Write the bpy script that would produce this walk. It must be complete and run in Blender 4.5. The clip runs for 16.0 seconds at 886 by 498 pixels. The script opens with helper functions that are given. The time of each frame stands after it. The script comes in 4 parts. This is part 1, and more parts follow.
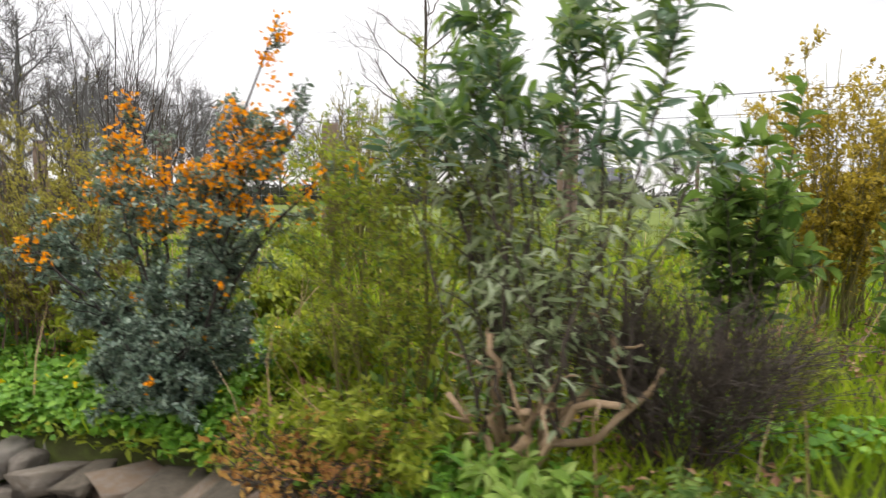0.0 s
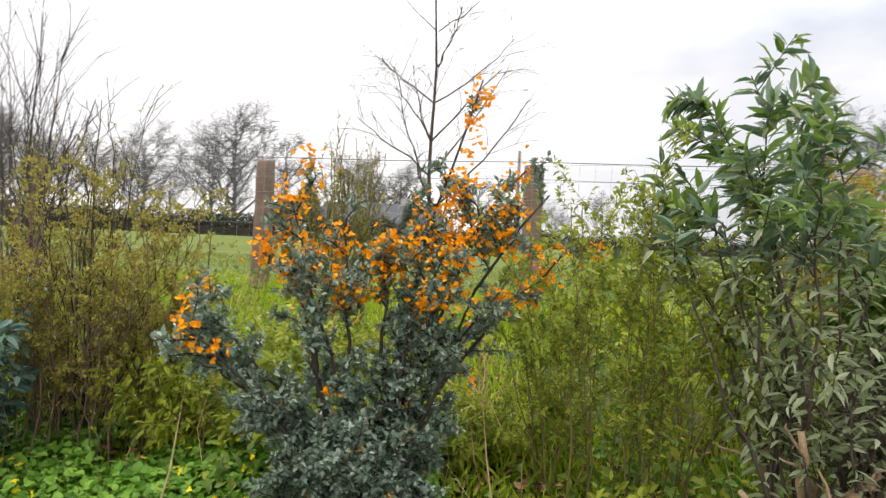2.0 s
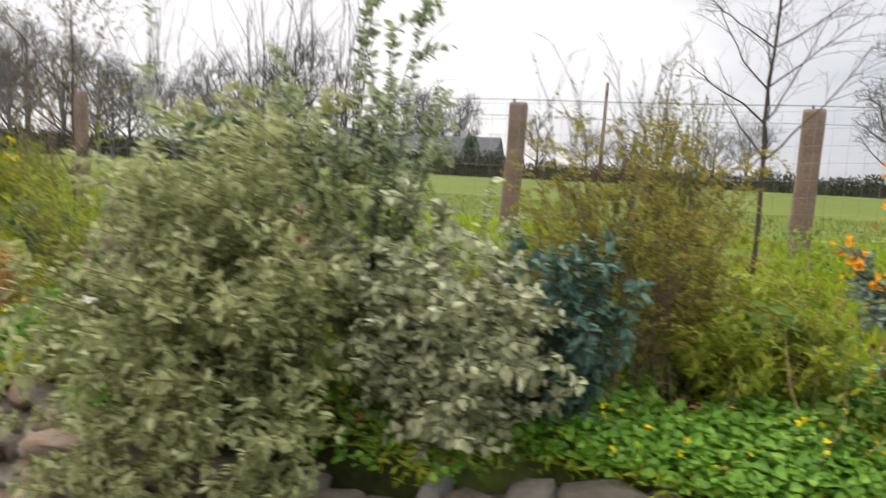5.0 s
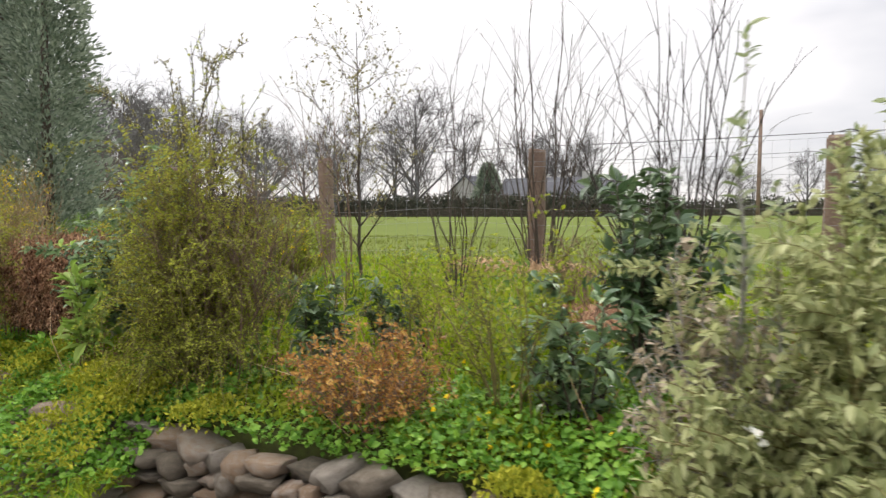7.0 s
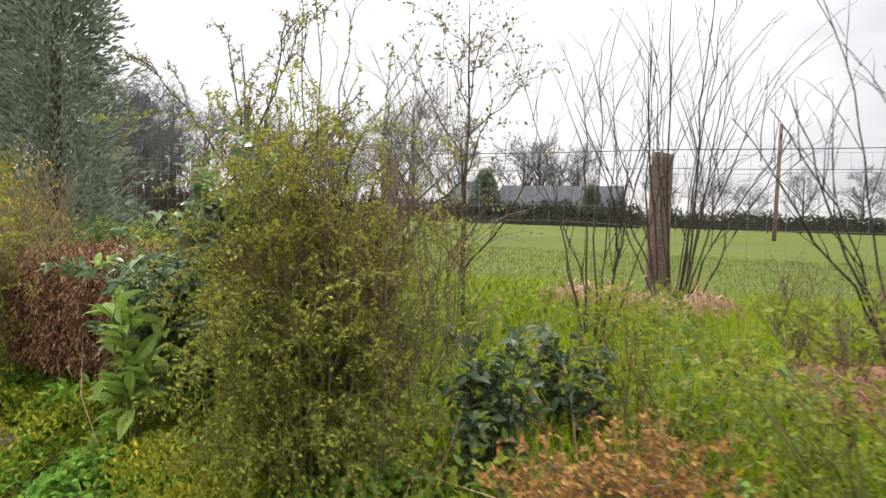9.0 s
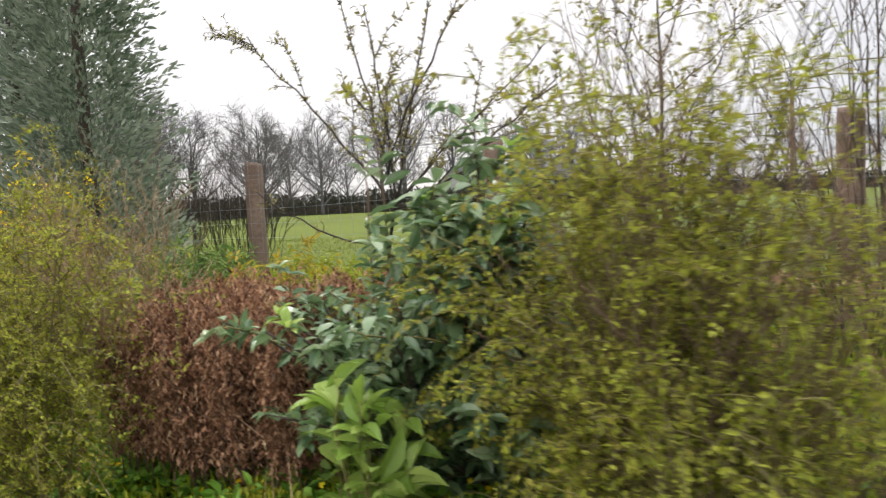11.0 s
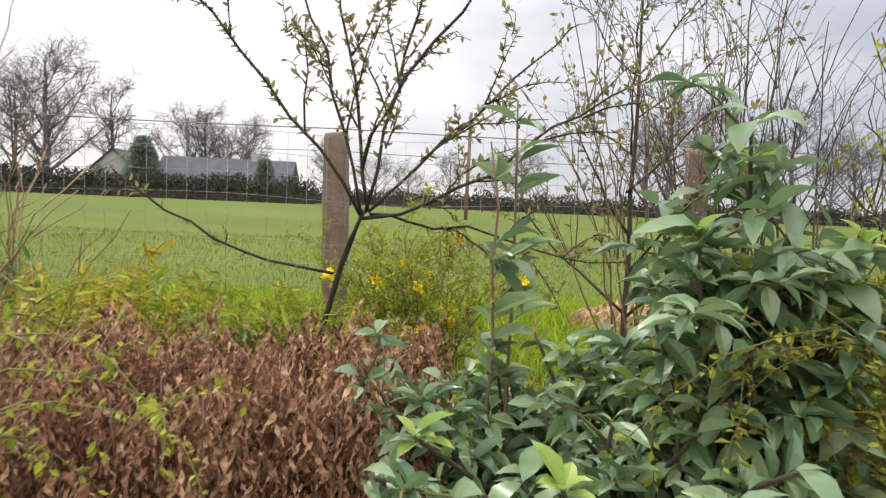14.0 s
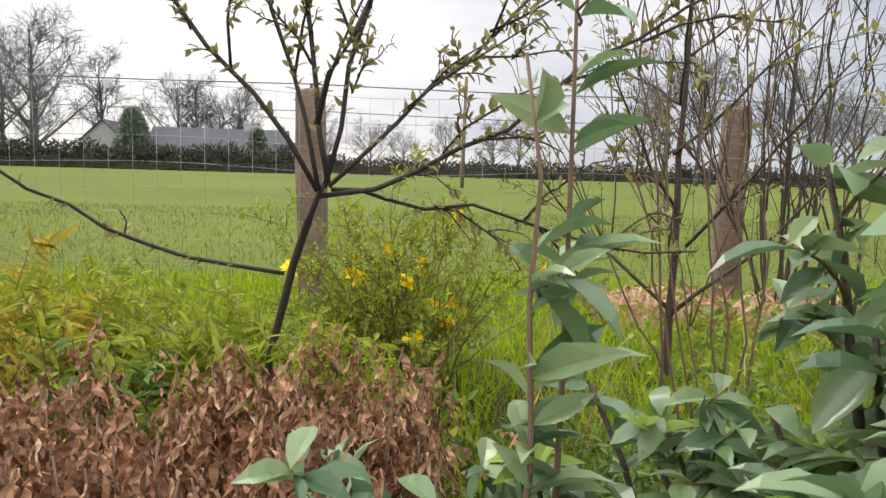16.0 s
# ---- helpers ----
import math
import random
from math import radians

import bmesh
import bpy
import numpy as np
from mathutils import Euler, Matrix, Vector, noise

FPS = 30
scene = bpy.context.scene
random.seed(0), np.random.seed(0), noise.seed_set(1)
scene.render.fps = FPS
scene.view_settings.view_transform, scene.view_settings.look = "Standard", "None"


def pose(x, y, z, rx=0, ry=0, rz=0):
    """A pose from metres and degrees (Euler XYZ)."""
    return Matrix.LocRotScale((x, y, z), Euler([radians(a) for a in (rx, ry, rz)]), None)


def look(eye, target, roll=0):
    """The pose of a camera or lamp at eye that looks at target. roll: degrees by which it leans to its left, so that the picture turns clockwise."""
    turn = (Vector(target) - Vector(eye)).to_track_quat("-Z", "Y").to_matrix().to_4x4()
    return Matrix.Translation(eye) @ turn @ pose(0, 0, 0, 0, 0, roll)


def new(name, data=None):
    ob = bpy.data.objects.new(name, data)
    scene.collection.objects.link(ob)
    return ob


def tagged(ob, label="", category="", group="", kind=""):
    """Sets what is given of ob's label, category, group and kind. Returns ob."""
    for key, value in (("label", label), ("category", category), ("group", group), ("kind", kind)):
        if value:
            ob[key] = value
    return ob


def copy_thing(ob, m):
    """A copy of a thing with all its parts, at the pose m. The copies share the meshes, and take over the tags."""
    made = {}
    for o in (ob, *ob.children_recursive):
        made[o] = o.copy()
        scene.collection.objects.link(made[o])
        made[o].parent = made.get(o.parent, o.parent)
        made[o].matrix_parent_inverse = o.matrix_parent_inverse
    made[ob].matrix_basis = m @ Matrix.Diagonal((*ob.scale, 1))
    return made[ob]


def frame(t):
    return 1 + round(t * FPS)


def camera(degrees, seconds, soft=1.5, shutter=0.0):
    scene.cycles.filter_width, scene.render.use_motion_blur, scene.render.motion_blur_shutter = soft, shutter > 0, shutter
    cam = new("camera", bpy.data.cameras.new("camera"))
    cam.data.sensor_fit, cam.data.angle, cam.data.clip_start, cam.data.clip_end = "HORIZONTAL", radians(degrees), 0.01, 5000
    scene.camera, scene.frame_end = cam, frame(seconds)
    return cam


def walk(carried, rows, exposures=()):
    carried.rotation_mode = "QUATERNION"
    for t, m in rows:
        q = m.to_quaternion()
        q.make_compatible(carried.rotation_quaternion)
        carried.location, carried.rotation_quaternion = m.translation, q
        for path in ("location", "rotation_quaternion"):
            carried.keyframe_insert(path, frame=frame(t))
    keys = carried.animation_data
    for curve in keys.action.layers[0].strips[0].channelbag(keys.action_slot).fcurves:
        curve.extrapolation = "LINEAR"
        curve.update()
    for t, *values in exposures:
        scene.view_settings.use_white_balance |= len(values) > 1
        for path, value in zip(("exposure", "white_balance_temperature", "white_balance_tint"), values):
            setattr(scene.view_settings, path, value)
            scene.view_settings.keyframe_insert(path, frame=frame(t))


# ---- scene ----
cam = camera(68.3, 16.0, soft=1.3, shutter=0.4)
PATH = [
    (0, (1.352, -4.118, 1.506), (0.39, -2.37, 1.367), 0.5),
    (0.5, (1.04, -4.277, 1.519), (0.189, -2.47, 1.419), -0.2),
    (1, (0.827, -4.315, 1.525), (0.1, -2.456, 1.404), 1.9),
    (1.5, (0.622, -4.265, 1.547), (-0.095, -2.401, 1.441), 1.8),
    (2, (0.331, -4.373, 1.598), (-0.082, -2.416, 1.574), 2.6),
    (2.5, (0.218, -4.48, 1.615), (-0.108, -2.507, 1.587), 1.5),
    (3, (-0.021, -4.486, 1.599), (-0.362, -2.516, 1.532), 1.9),
    (3.5, (-0.269, -4.54, 1.595), (-0.575, -2.566, 1.513), 2.8),
    (4, (-0.537, -4.654, 1.604), (-0.822, -2.688, 1.375), 2.2),
    (4.5, (-0.808, -4.693, 1.588), (-1.157, -2.745, 1.297), 2.1),
    (5, (-1.075, -4.781, 1.606), (-1.62, -2.871, 1.369), 3.1),
    (5.2, (-1.198, -4.863, 1.602), (-1.773, -2.953, 1.448), 1.3),
    (7.3, (-2.492, -4.779, 1.651), (-3.383, -2.992, 1.533), -0.0),
    (7.5, (-2.589, -4.714, 1.641), (-3.473, -2.925, 1.502), -0.2),
    (8, (-2.839, -4.535, 1.665), (-3.716, -2.74, 1.566), 1.7),
    (8.2, (-2.94, -4.495, 1.67), (-3.821, -2.703, 1.571), 2.2),
    (10.3, (-4.044, -4.062, 1.719), (-4.838, -2.23, 1.608), 0.7),
    (10.5, (-4.136, -4.055, 1.726), (-4.938, -2.229, 1.574), 1.1),
    (11, (-4.429, -3.974, 1.743), (-5.261, -2.161, 1.606), -2.9),
    (11.5, (-4.748, -3.963, 1.728), (-5.478, -2.104, 1.631), 0.1),
    (12, (-4.979, -3.907, 1.736), (-5.454, -1.967, 1.641), 0.8),
    (12.5, (-5.17, -3.832, 1.742), (-5.491, -1.862, 1.606), 0.6),
    (13, (-5.277, -3.742, 1.749), (-5.508, -1.764, 1.565), 0.7),
    (13.5, (-5.424, -3.58, 1.759), (-5.432, -1.587, 1.595), 1.3),
    (14, (-5.526, -3.475, 1.78), (-5.386, -1.484, 1.644), 2.5),
    (14.5, (-5.522, -3.302, 1.764), (-5.359, -1.313, 1.643), 1.1),
    (15, (-5.497, -3.068, 1.798), (-5.319, -1.08, 1.671), 2.2),
    (15.5, (-5.495, -2.983, 1.798), (-5.364, -0.995, 1.621), 1.4),
    (16, (-5.489, -2.968, 1.783), (-5.336, -0.988, 1.55), 1.7),
]
walk(cam, [(t, look(eye, target, roll)) for t, eye, target, roll in PATH], exposures=[(0.0, 0.16, 6650, 13), (3.0, 0.08, 6650, 13), (4.5, 0.0, 6650, 13), (16.0, 0.03, 6650, 13)])

# ---- world, sun ----
world = bpy.data.worlds.new("overcast_sky")
scene.world = world
world.use_nodes = True
wn, wl = world.node_tree.nodes, world.node_tree.links
wn.clear()
w_out, w_bg = wn.new("ShaderNodeOutputWorld"), wn.new("ShaderNodeBackground")
w_sky = wn.new("ShaderNodeTexSky")
w_sky.sky_type, w_sky.sun_disc = "NISHITA", False
w_sky.sun_elevation, w_sky.sun_rotation = radians(38), radians(-20)
w_tc, w_map = wn.new("ShaderNodeTexCoord"), wn.new("ShaderNodeMapping")
w_map.inputs["Scale"].default_value = (1.0, 1.0, 2.6)
w_noise = wn.new("ShaderNodeTexNoise")
w_noise.inputs["Scale"].default_value, w_noise.inputs["Detail"].default_value = 1.7, 5.0
w_ramp = wn.new("ShaderNodeValToRGB")
w_ramp.color_ramp.elements[0].position, w_ramp.color_ramp.elements[0].color = 0.40, (0.55, 0.59, 0.66, 1)
w_ramp.color_ramp.elements[1].position, w_ramp.color_ramp.elements[1].color = 0.63, (1.0, 1.0, 1.01, 1)
w_sep, w_grad = wn.new("ShaderNodeSeparateXYZ"), wn.new("ShaderNodeMapRange")
w_grad.inputs["From Min"].default_value, w_grad.inputs["From Max"].default_value = 0.25, 1.0
w_grad.inputs["To Min"].default_value, w_grad.inputs["To Max"].default_value = 1.0, 5.0
w_mul, w_mix, w_dim = wn.new("ShaderNodeVectorMath"), wn.new("ShaderNodeMix"), wn.new("ShaderNodeVectorMath")
w_mul.operation = "SCALE"
w_dim.operation, w_dim.inputs["Scale"].default_value = "SCALE", 0.1
w_mix.data_type = "RGBA"
w_mix.inputs[0].default_value = 0.9
wl.new(w_tc.outputs["Generated"], w_map.inputs["Vector"])
wl.new(w_map.outputs[0], w_noise.inputs["Vector"])
w_side = wn.new("ShaderNodeMath")
w_side.operation, w_side.inputs[1].default_value = "MULTIPLY_ADD", -0.30
wl.new(w_noise.outputs[0], w_side.inputs[2])
wl.new(w_side.outputs[0], w_ramp.inputs[0])
wl.new(w_tc.outputs["Generated"], w_sep.inputs[0])
wl.new(w_sep.outputs["Z"], w_grad.inputs["Value"])
wl.new(w_sep.outputs["X"], w_side.inputs[0])
wl.new(w_ramp.outputs[0], w_mul.inputs[0])
wl.new(w_grad.outputs[0], w_mul.inputs["Scale"])
wl.new(w_sky.outputs[0], w_dim.inputs[0])
wl.new(w_dim.outputs[0], w_mix.inputs[6])
wl.new(w_mul.outputs[0], w_mix.inputs[7])
wl.new(w_mix.outputs[2], w_bg.inputs["Color"])
wl.new(w_bg.outputs[0], w_out.inputs[0])
w_bg.inputs["Strength"].default_value = 1.05

sun = new("sun", bpy.data.lights.new("sun", "SUN"))
sun.data.energy, sun.data.angle, sun.data.color = 1.5, radians(14), (1.0, 0.96, 0.9)
sun.matrix_world = look((0, 0, 20), (8, -14, 0))


# ---- materials ----
def mat(name, cols, rough=0.6, noise_scale=8.0, bump=0.0, fine=60.0, translucent=0.0, vary=0.5, spec=0.5, island=True):
    """A surface whose colour runs through cols by noise at two scales and from piece to piece."""
    m = bpy.data.materials.new(name)
    m.use_nodes = True
    n, l = m.node_tree.nodes, m.node_tree.links
    bsdf, out = n["Principled BSDF"], n["Material Output"]
    tc = n.new("ShaderNodeTexCoord")
    a, b = n.new("ShaderNodeTexNoise"), n.new("ShaderNodeTexNoise")
    a.inputs["Scale"].default_value, a.inputs["Detail"].default_value = noise_scale, 4
    b.inputs["Scale"].default_value, b.inputs["Detail"].default_value = fine, 4
    l.new(tc.outputs["Object"], a.inputs["Vector"])
    l.new(tc.outputs["Object"], b.inputs["Vector"])
    add = n.new("ShaderNodeMath")
    add.operation = "MULTIPLY_ADD"
    add.inputs[1].default_value = 0.45
    l.new(b.outputs[0], add.inputs[0])
    half = n.new("ShaderNodeMath")
    half.operation = "MULTIPLY"
    half.inputs[1].default_value = 0.55
    l.new(a.outputs[0], half.inputs[0])
    l.new(half.outputs[0], add.inputs[2])
    value = add.outputs[0]
    geo, info = n.new("ShaderNodeNewGeometry"), n.new("ShaderNodeObjectInfo")
    mixf = n.new("ShaderNodeMix")
    mixf.inputs[0].default_value = vary
    l.new(value, mixf.inputs[2])
    l.new(geo.outputs["Random Per Island"] if island else info.outputs["Random"], mixf.inputs[3])
    ramp = n.new("ShaderNodeValToRGB")
    el = ramp.color_ramp.elements
    lo, hi = 0.28 - 0.2 * vary, 0.72 + 0.2 * vary
    el[0].position, el[0].color = lo, (*cols[0], 1)
    el[1].position, el[1].color = hi, (*cols[-1], 1)
    for i, c in enumerate(cols[1:-1], 1):
        e = el.new(lo + (hi - lo) * i / (len(cols) - 1))
        e.color = (*c, 1)
    l.new(mixf.outputs[0], ramp.inputs[0])
    l.new(ramp.outputs[0], bsdf.inputs["Base Color"])
    bsdf.inputs["Roughness"].default_value = rough
    bsdf.inputs["Specular IOR Level"].default_value = spec
    if bump:
        bp = n.new("ShaderNodeBump")
        bp.inputs["Strength"].default_value, bp.inputs["Distance"].default_value = bump, 0.02
        l.new(add.outputs[0], bp.inputs["Height"])
        l.new(bp.outputs[0], bsdf.inputs["Normal"])
    if translucent:
        tr, mx = n.new("ShaderNodeBsdfTranslucent"), n.new("ShaderNodeMixShader")
        mx.inputs[0].default_value = translucent
        l.new(ramp.outputs[0], tr.inputs[0])
        l.new(bsdf.outputs[0], mx.inputs[1])
        l.new(tr.outputs[0], mx.inputs[2])
        l.new(mx.outputs[0], out.inputs[0])
    return m


def leafmat(name, *cols, rough=0.55, translucent=0.3, spec=0.25):
    cols = [(min(0.9, c[0] * 1.38), min(0.9, c[1] * 1.3), min(0.9, c[2] * 1.2)) for c in cols]
    translucent = min(0.5, translucent * 1.25)
    return mat(name, cols, rough, 6.0, 0.0, 90.0, translucent, 0.65, spec)


M_GRASS = mat("meadow_grass", [(0.064, 0.086, 0.014), (0.090, 0.117, 0.018), (0.122, 0.146, 0.026)], 0.9, 0.12, 0.8, 9.0, 0, 0.0, 0.08)
M_SOIL = mat("garden_soil", [(0.030, 0.026, 0.014), (0.055, 0.062, 0.018), (0.10, 0.13, 0.022)], 0.95, 1.6, 0.8, 30.0, 0, 0.0, 0.1)
M_PATH = mat("path_gravel", [(0.12, 0.11, 0.09), (0.22, 0.20, 0.17)], 0.9, 3.0, 0.8, 60.0, 0, 0.0)
M_STONE = mat("garden_stone", [(0.06, 0.055, 0.04), (0.15, 0.12, 0.085), (0.27, 0.235, 0.19), (0.22, 0.14, 0.08), (0.36, 0.33, 0.29)], 0.88, 5.0, 0.9, 45.0, 0, 0.5, 0.3, False)
M_POST = mat("weathered_post_wood", [(0.10, 0.065, 0.045), (0.19, 0.125, 0.09), (0.30, 0.22, 0.17)], 0.85, 5.0, 0.7, 60.0, 0, 0.1)
M_WIRE = mat("galvanised_wire", [(0.10, 0.10, 0.10), (0.2, 0.2, 0.2)], 0.5, 9.0, 0, 50.0, 0, 0.0)
M_NET = mat("bright_zinc_netting", [(0.22, 0.225, 0.23), (0.34, 0.345, 0.35)], 0.4, 9.0, 0, 50.0, 0, 0.0)
M_BARK = mat("brown_bark", [(0.03, 0.022, 0.015), (0.09, 0.065, 0.045)], 0.85, 14.0, 0.5, 90.0, 0, 0.3)
M_DARK = mat("dark_twig", [(0.018, 0.013, 0.010), (0.05, 0.038, 0.028)], 0.8, 14.0, 0.4, 90.0, 0, 0.3)
M_TAN = mat("tan_peeling_bark", [(0.16, 0.10, 0.05), (0.30, 0.20, 0.11), (0.40, 0.29, 0.18)], 0.85, 14.0, 0.6, 80.0, 0, 0.3)
M_PALE = mat("pale_grey_bark", [(0.16, 0.15, 0.13), (0.34, 0.32, 0.29)], 0.8, 16.0, 0.4, 80.0, 0, 0.3)
M_OLIVETWIG = mat("olive_twig", [(0.08, 0.068, 0.016), (0.19, 0.16, 0.045)], 0.7, 14.0, 0.2, 80.0, 0, 0.4)
M_REDTWIG = mat("reddish_twig", [(0.10, 0.06, 0.036), (0.22, 0.14, 0.09)], 0.75, 14.0, 0.2, 80.0, 0, 0.4)
M_FARTREE = mat("far_bare_twigs", [(0.075, 0.070, 0.068), (0.15, 0.14, 0.135)], 0.9, 0.6, 0, 6.0, 0, 0.3)
M_HEDGE = mat("far_hedge", [(0.02, 0.028, 0.016), (0.055, 0.06, 0.035), (0.10, 0.085, 0.06)], 0.9, 0.7, 0, 5.0, 0.1, 0.6)
M_CONIFER = leafmat("conifer_needles", (0.07, 0.105, 0.075), (0.155, 0.20, 0.15), (0.27, 0.32, 0.26))
M_ROOF = mat("grey_slates", [(0.075, 0.075, 0.08), (0.12, 0.12, 0.125)], 0.95, 0.8, 0.3, 8.0, 0, 0.0, 0.1)
M_RENDER = mat("pale_house_render", [(0.34, 0.33, 0.30), (0.46, 0.45, 0.42)], 0.9, 0.8, 0.2, 8.0, 0, 0.0)
M_WINDOW = mat("dark_window_glass", [(0.02, 0.022, 0.025), (0.04, 0.045, 0.05)], 0.1, 0.8, 0, 4.0, 0, 0.0)

L_BERB = leafmat("dark_barberry_leaf", (0.045, 0.082, 0.054), (0.105, 0.160, 0.112), (0.21, 0.27, 0.205), rough=0.35, translucent=0.12, spec=0.6)
L_ORANGE = leafmat("orange_petal", (0.58, 0.20, 0.003), (0.63, 0.27, 0.005), (0.66, 0.34, 0.01), translucent=0.25, spec=0.1)
L_KERRIA = leafmat("fresh_yellow_green_leaf", (0.11, 0.15, 0.012), (0.19, 0.24, 0.02), (0.28, 0.32, 0.04), translucent=0.45)
L_GREY = leafmat("grey_green_long_leaf", (0.09, 0.13, 0.055), (0.19, 0.24, 0.125), (0.33, 0.38, 0.26), translucent=0.35)
L_WILLOWY = leafmat("cool_green_long_leaf", (0.04, 0.085, 0.045), (0.085, 0.15, 0.085), (0.18, 0.25, 0.17), rough=0.4, translucent=0.25, spec=0.4)
L_MID = leafmat("mid_green_leaf", (0.045, 0.09, 0.018), (0.09, 0.16, 0.03), (0.16, 0.24, 0.06), translucent=0.35)
L_TEAL = leafmat("blue_green_leaf", (0.025, 0.06, 0.045), (0.05, 0.11, 0.08), (0.11, 0.18, 0.14), rough=0.4, translucent=0.2)
L_DRY = leafmat("grey_brown_dry_leaf", (0.12, 0.10, 0.07), (0.24, 0.21, 0.15), (0.38, 0.34, 0.26), rough=0.7, translucent=0.2)
L_BUD = leafmat("opening_bud", (0.10, 0.09, 0.035), (0.17, 0.165, 0.065), (0.26, 0.25, 0.11), translucent=0.3)
L_VARIEG = leafmat("cream_edged_leaf", (0.13, 0.155, 0.085), (0.265, 0.295, 0.17), (0.42, 0.445, 0.295), translucent=0.25)
L_PITTO = leafmat("pale_olive_leaf", (0.125, 0.155, 0.062), (0.255, 0.29, 0.135), (0.40, 0.43, 0.24), translucent=0.35)
L_OLIVE = leafmat("olive_small_leaf", (0.11, 0.108, 0.020), (0.205, 0.195, 0.036), (0.31, 0.295, 0.06), translucent=0.42)
L_LIME = leafmat("lime_small_leaf", (0.13, 0.165, 0.018), (0.235, 0.275, 0.032), (0.35, 0.385, 0.06), translucent=0.45)
L_BROWN = leafmat("brown_dry_leaf", (0.05, 0.025, 0.015), (0.19, 0.10, 0.058), (0.42, 0.27, 0.17), rough=0.8, translucent=0.15, spec=0.2)
L_OCHRE = leafmat("orange_brown_leaf", (0.16, 0.07, 0.02), (0.31, 0.165, 0.045), (0.43, 0.29, 0.08), rough=0.7, translucent=0.3)
L_LAUREL = leafmat("glossy_laurel_leaf", (0.040, 0.088, 0.038), (0.108, 0.182, 0.085), (0.21, 0.285, 0.152), rough=0.29, translucent=0.25, spec=0.6)
L_DARK = leafmat("dark_evergreen_leaf", (0.03, 0.06, 0.025), (0.06, 0.105, 0.045), (0.11, 0.16, 0.08), rough=0.4, translucent=0.2, spec=0.5)
L_YOUNG = leafmat("young_pale_leaf", (0.11, 0.20, 0.03), (0.19, 0.30, 0.06), (0.31, 0.41, 0.12), rough=0.35, translucent=0.35)
L_CELAND = leafmat("celandine_leaf", (0.055, 0.145, 0.016), (0.110, 0.245, 0.028), (0.21, 0.37, 0.055), rough=0.4, translucent=0.3)
L_YELLOW = leafmat("yellow_petal", (0.72, 0.42, 0.004), (0.8, 0.54, 0.008), (0.85, 0.62, 0.02), translucent=0.3)
L_WHITE = leafmat("white_petal", (0.6, 0.6, 0.55), (0.75, 0.75, 0.7), (0.8, 0.8, 0.78), translucent=0.3)
L_BLADE = leafmat("grass_blade", (0.115, 0.195, 0.010), (0.195, 0.290, 0.014), (0.29, 0.37, 0.025), translucent=0.4, spec=0.12)
L_FIELD = leafmat("field_grass_blade", (0.054, 0.070, 0.010), (0.078, 0.098, 0.013), (0.108, 0.126, 0.02), translucent=0.3, spec=0.08)
L_STRAW = leafmat("straw", (0.18, 0.11, 0.06), (0.32, 0.22, 0.13), (0.45, 0.34, 0.22), rough=0.8, translucent=0.15)
L_GOLD = leafmat("golden_leaf", (0.16, 0.13, 0.012), (0.28, 0.22, 0.02), (0.4, 0.32, 0.04), translucent=0.35)
L_MOSS = leafmat("moss_and_stonecrop", (0.12, 0.15, 0.012), (0.23, 0.26, 0.02), (0.36, 0.36, 0.04), rough=0.8, translucent=0.2)


# ---- the lie of the land ----
def smooth(a, b, v):
    u = np.clip((np.asarray(v, float) - a) / (b - a), 0, 1)
    return u * u * (3 - 2 * u)


def edge(x):
    """Where the top of the garden wall runs: it bulges out round the evergreens and steps back at the far end."""
    x = np.asarray(x, float)
    return -3.04 + 0.03 * np.sin(2.3 * x) - 0.09 * smooth(-1.7, -1.3, x) * smooth(-0.4, -0.7, x) - 0.30 * smooth(-2.95, -2.5, x) * smooth(-1.28, -1.52, x) + 0.30 * smooth(-5.2, -5.45, x)


def land(x, y):
    """Height of the ground: the path, the bed behind its wall, rising to the fence and the field."""
    x, y = np.asarray(x, float), np.asarray(y, float)
    low, bed, top = 0.12 * np.clip((1.5 - x) / 7, 0, 1), 0.82, 1.17
    e = edge(x)
    u = np.sqrt(np.clip((y - e) / (0.0 - e), 0, 1))
    bump = 0.02 * np.sin(3.1 * x + 1.7 * y) * np.cos(2.3 * y - 0.6 * x)
    z = np.where(y < e, low, bed + (top - bed) * u + bump * np.where(y < 0.4, 1, 0.3))
    return np.where(y > 0, top + bump * 0.5 - 0.07 * smooth(6, 60, y), z)


# ---- building blocks ----
def mesh_from(name, verts, faces, material):
    me = bpy.data.meshes.new(name)
    me.from_pydata(np.asarray(verts, float).tolist(), [], faces)
    me.materials.append(material)
    me.update()
    return me


def part(name, geo, material, parent, label="", smooth_on=True):
    """Links (verts, faces) as ONE mesh object under a thing or a part."""
    me = mesh_from(name, geo[0], geo[1], material)
    if smooth_on:
        me.shade_smooth()
    ob = new(name, me)
    ob.parent = parent
    if label:
        tagged(ob, label)
    if name in ("twig_spray", "foliage", "blossom", "sprigs", "litter", "inner_foliage", "netting"):
        tagged(ob, kind="stuff")
    return ob


def thing(name, at, label, category, group="", kind="", scale=1.0):
    ob = new(name)
    ob.empty_display_size = 0.1
    ob.location = at
    ob.scale = (scale, scale, scale)
    return tagged(ob, label, category, group, kind)


def joined(geos):
    verts, faces, n = [], [], 0
    for v, f in geos:
        if not len(v):
            continue
        verts.append(np.asarray(v, float))
        faces += [tuple(i + n for i in q) for q in f]
        n += len(v)
    return (np.concatenate(verts) if verts else np.zeros((0, 3))), faces


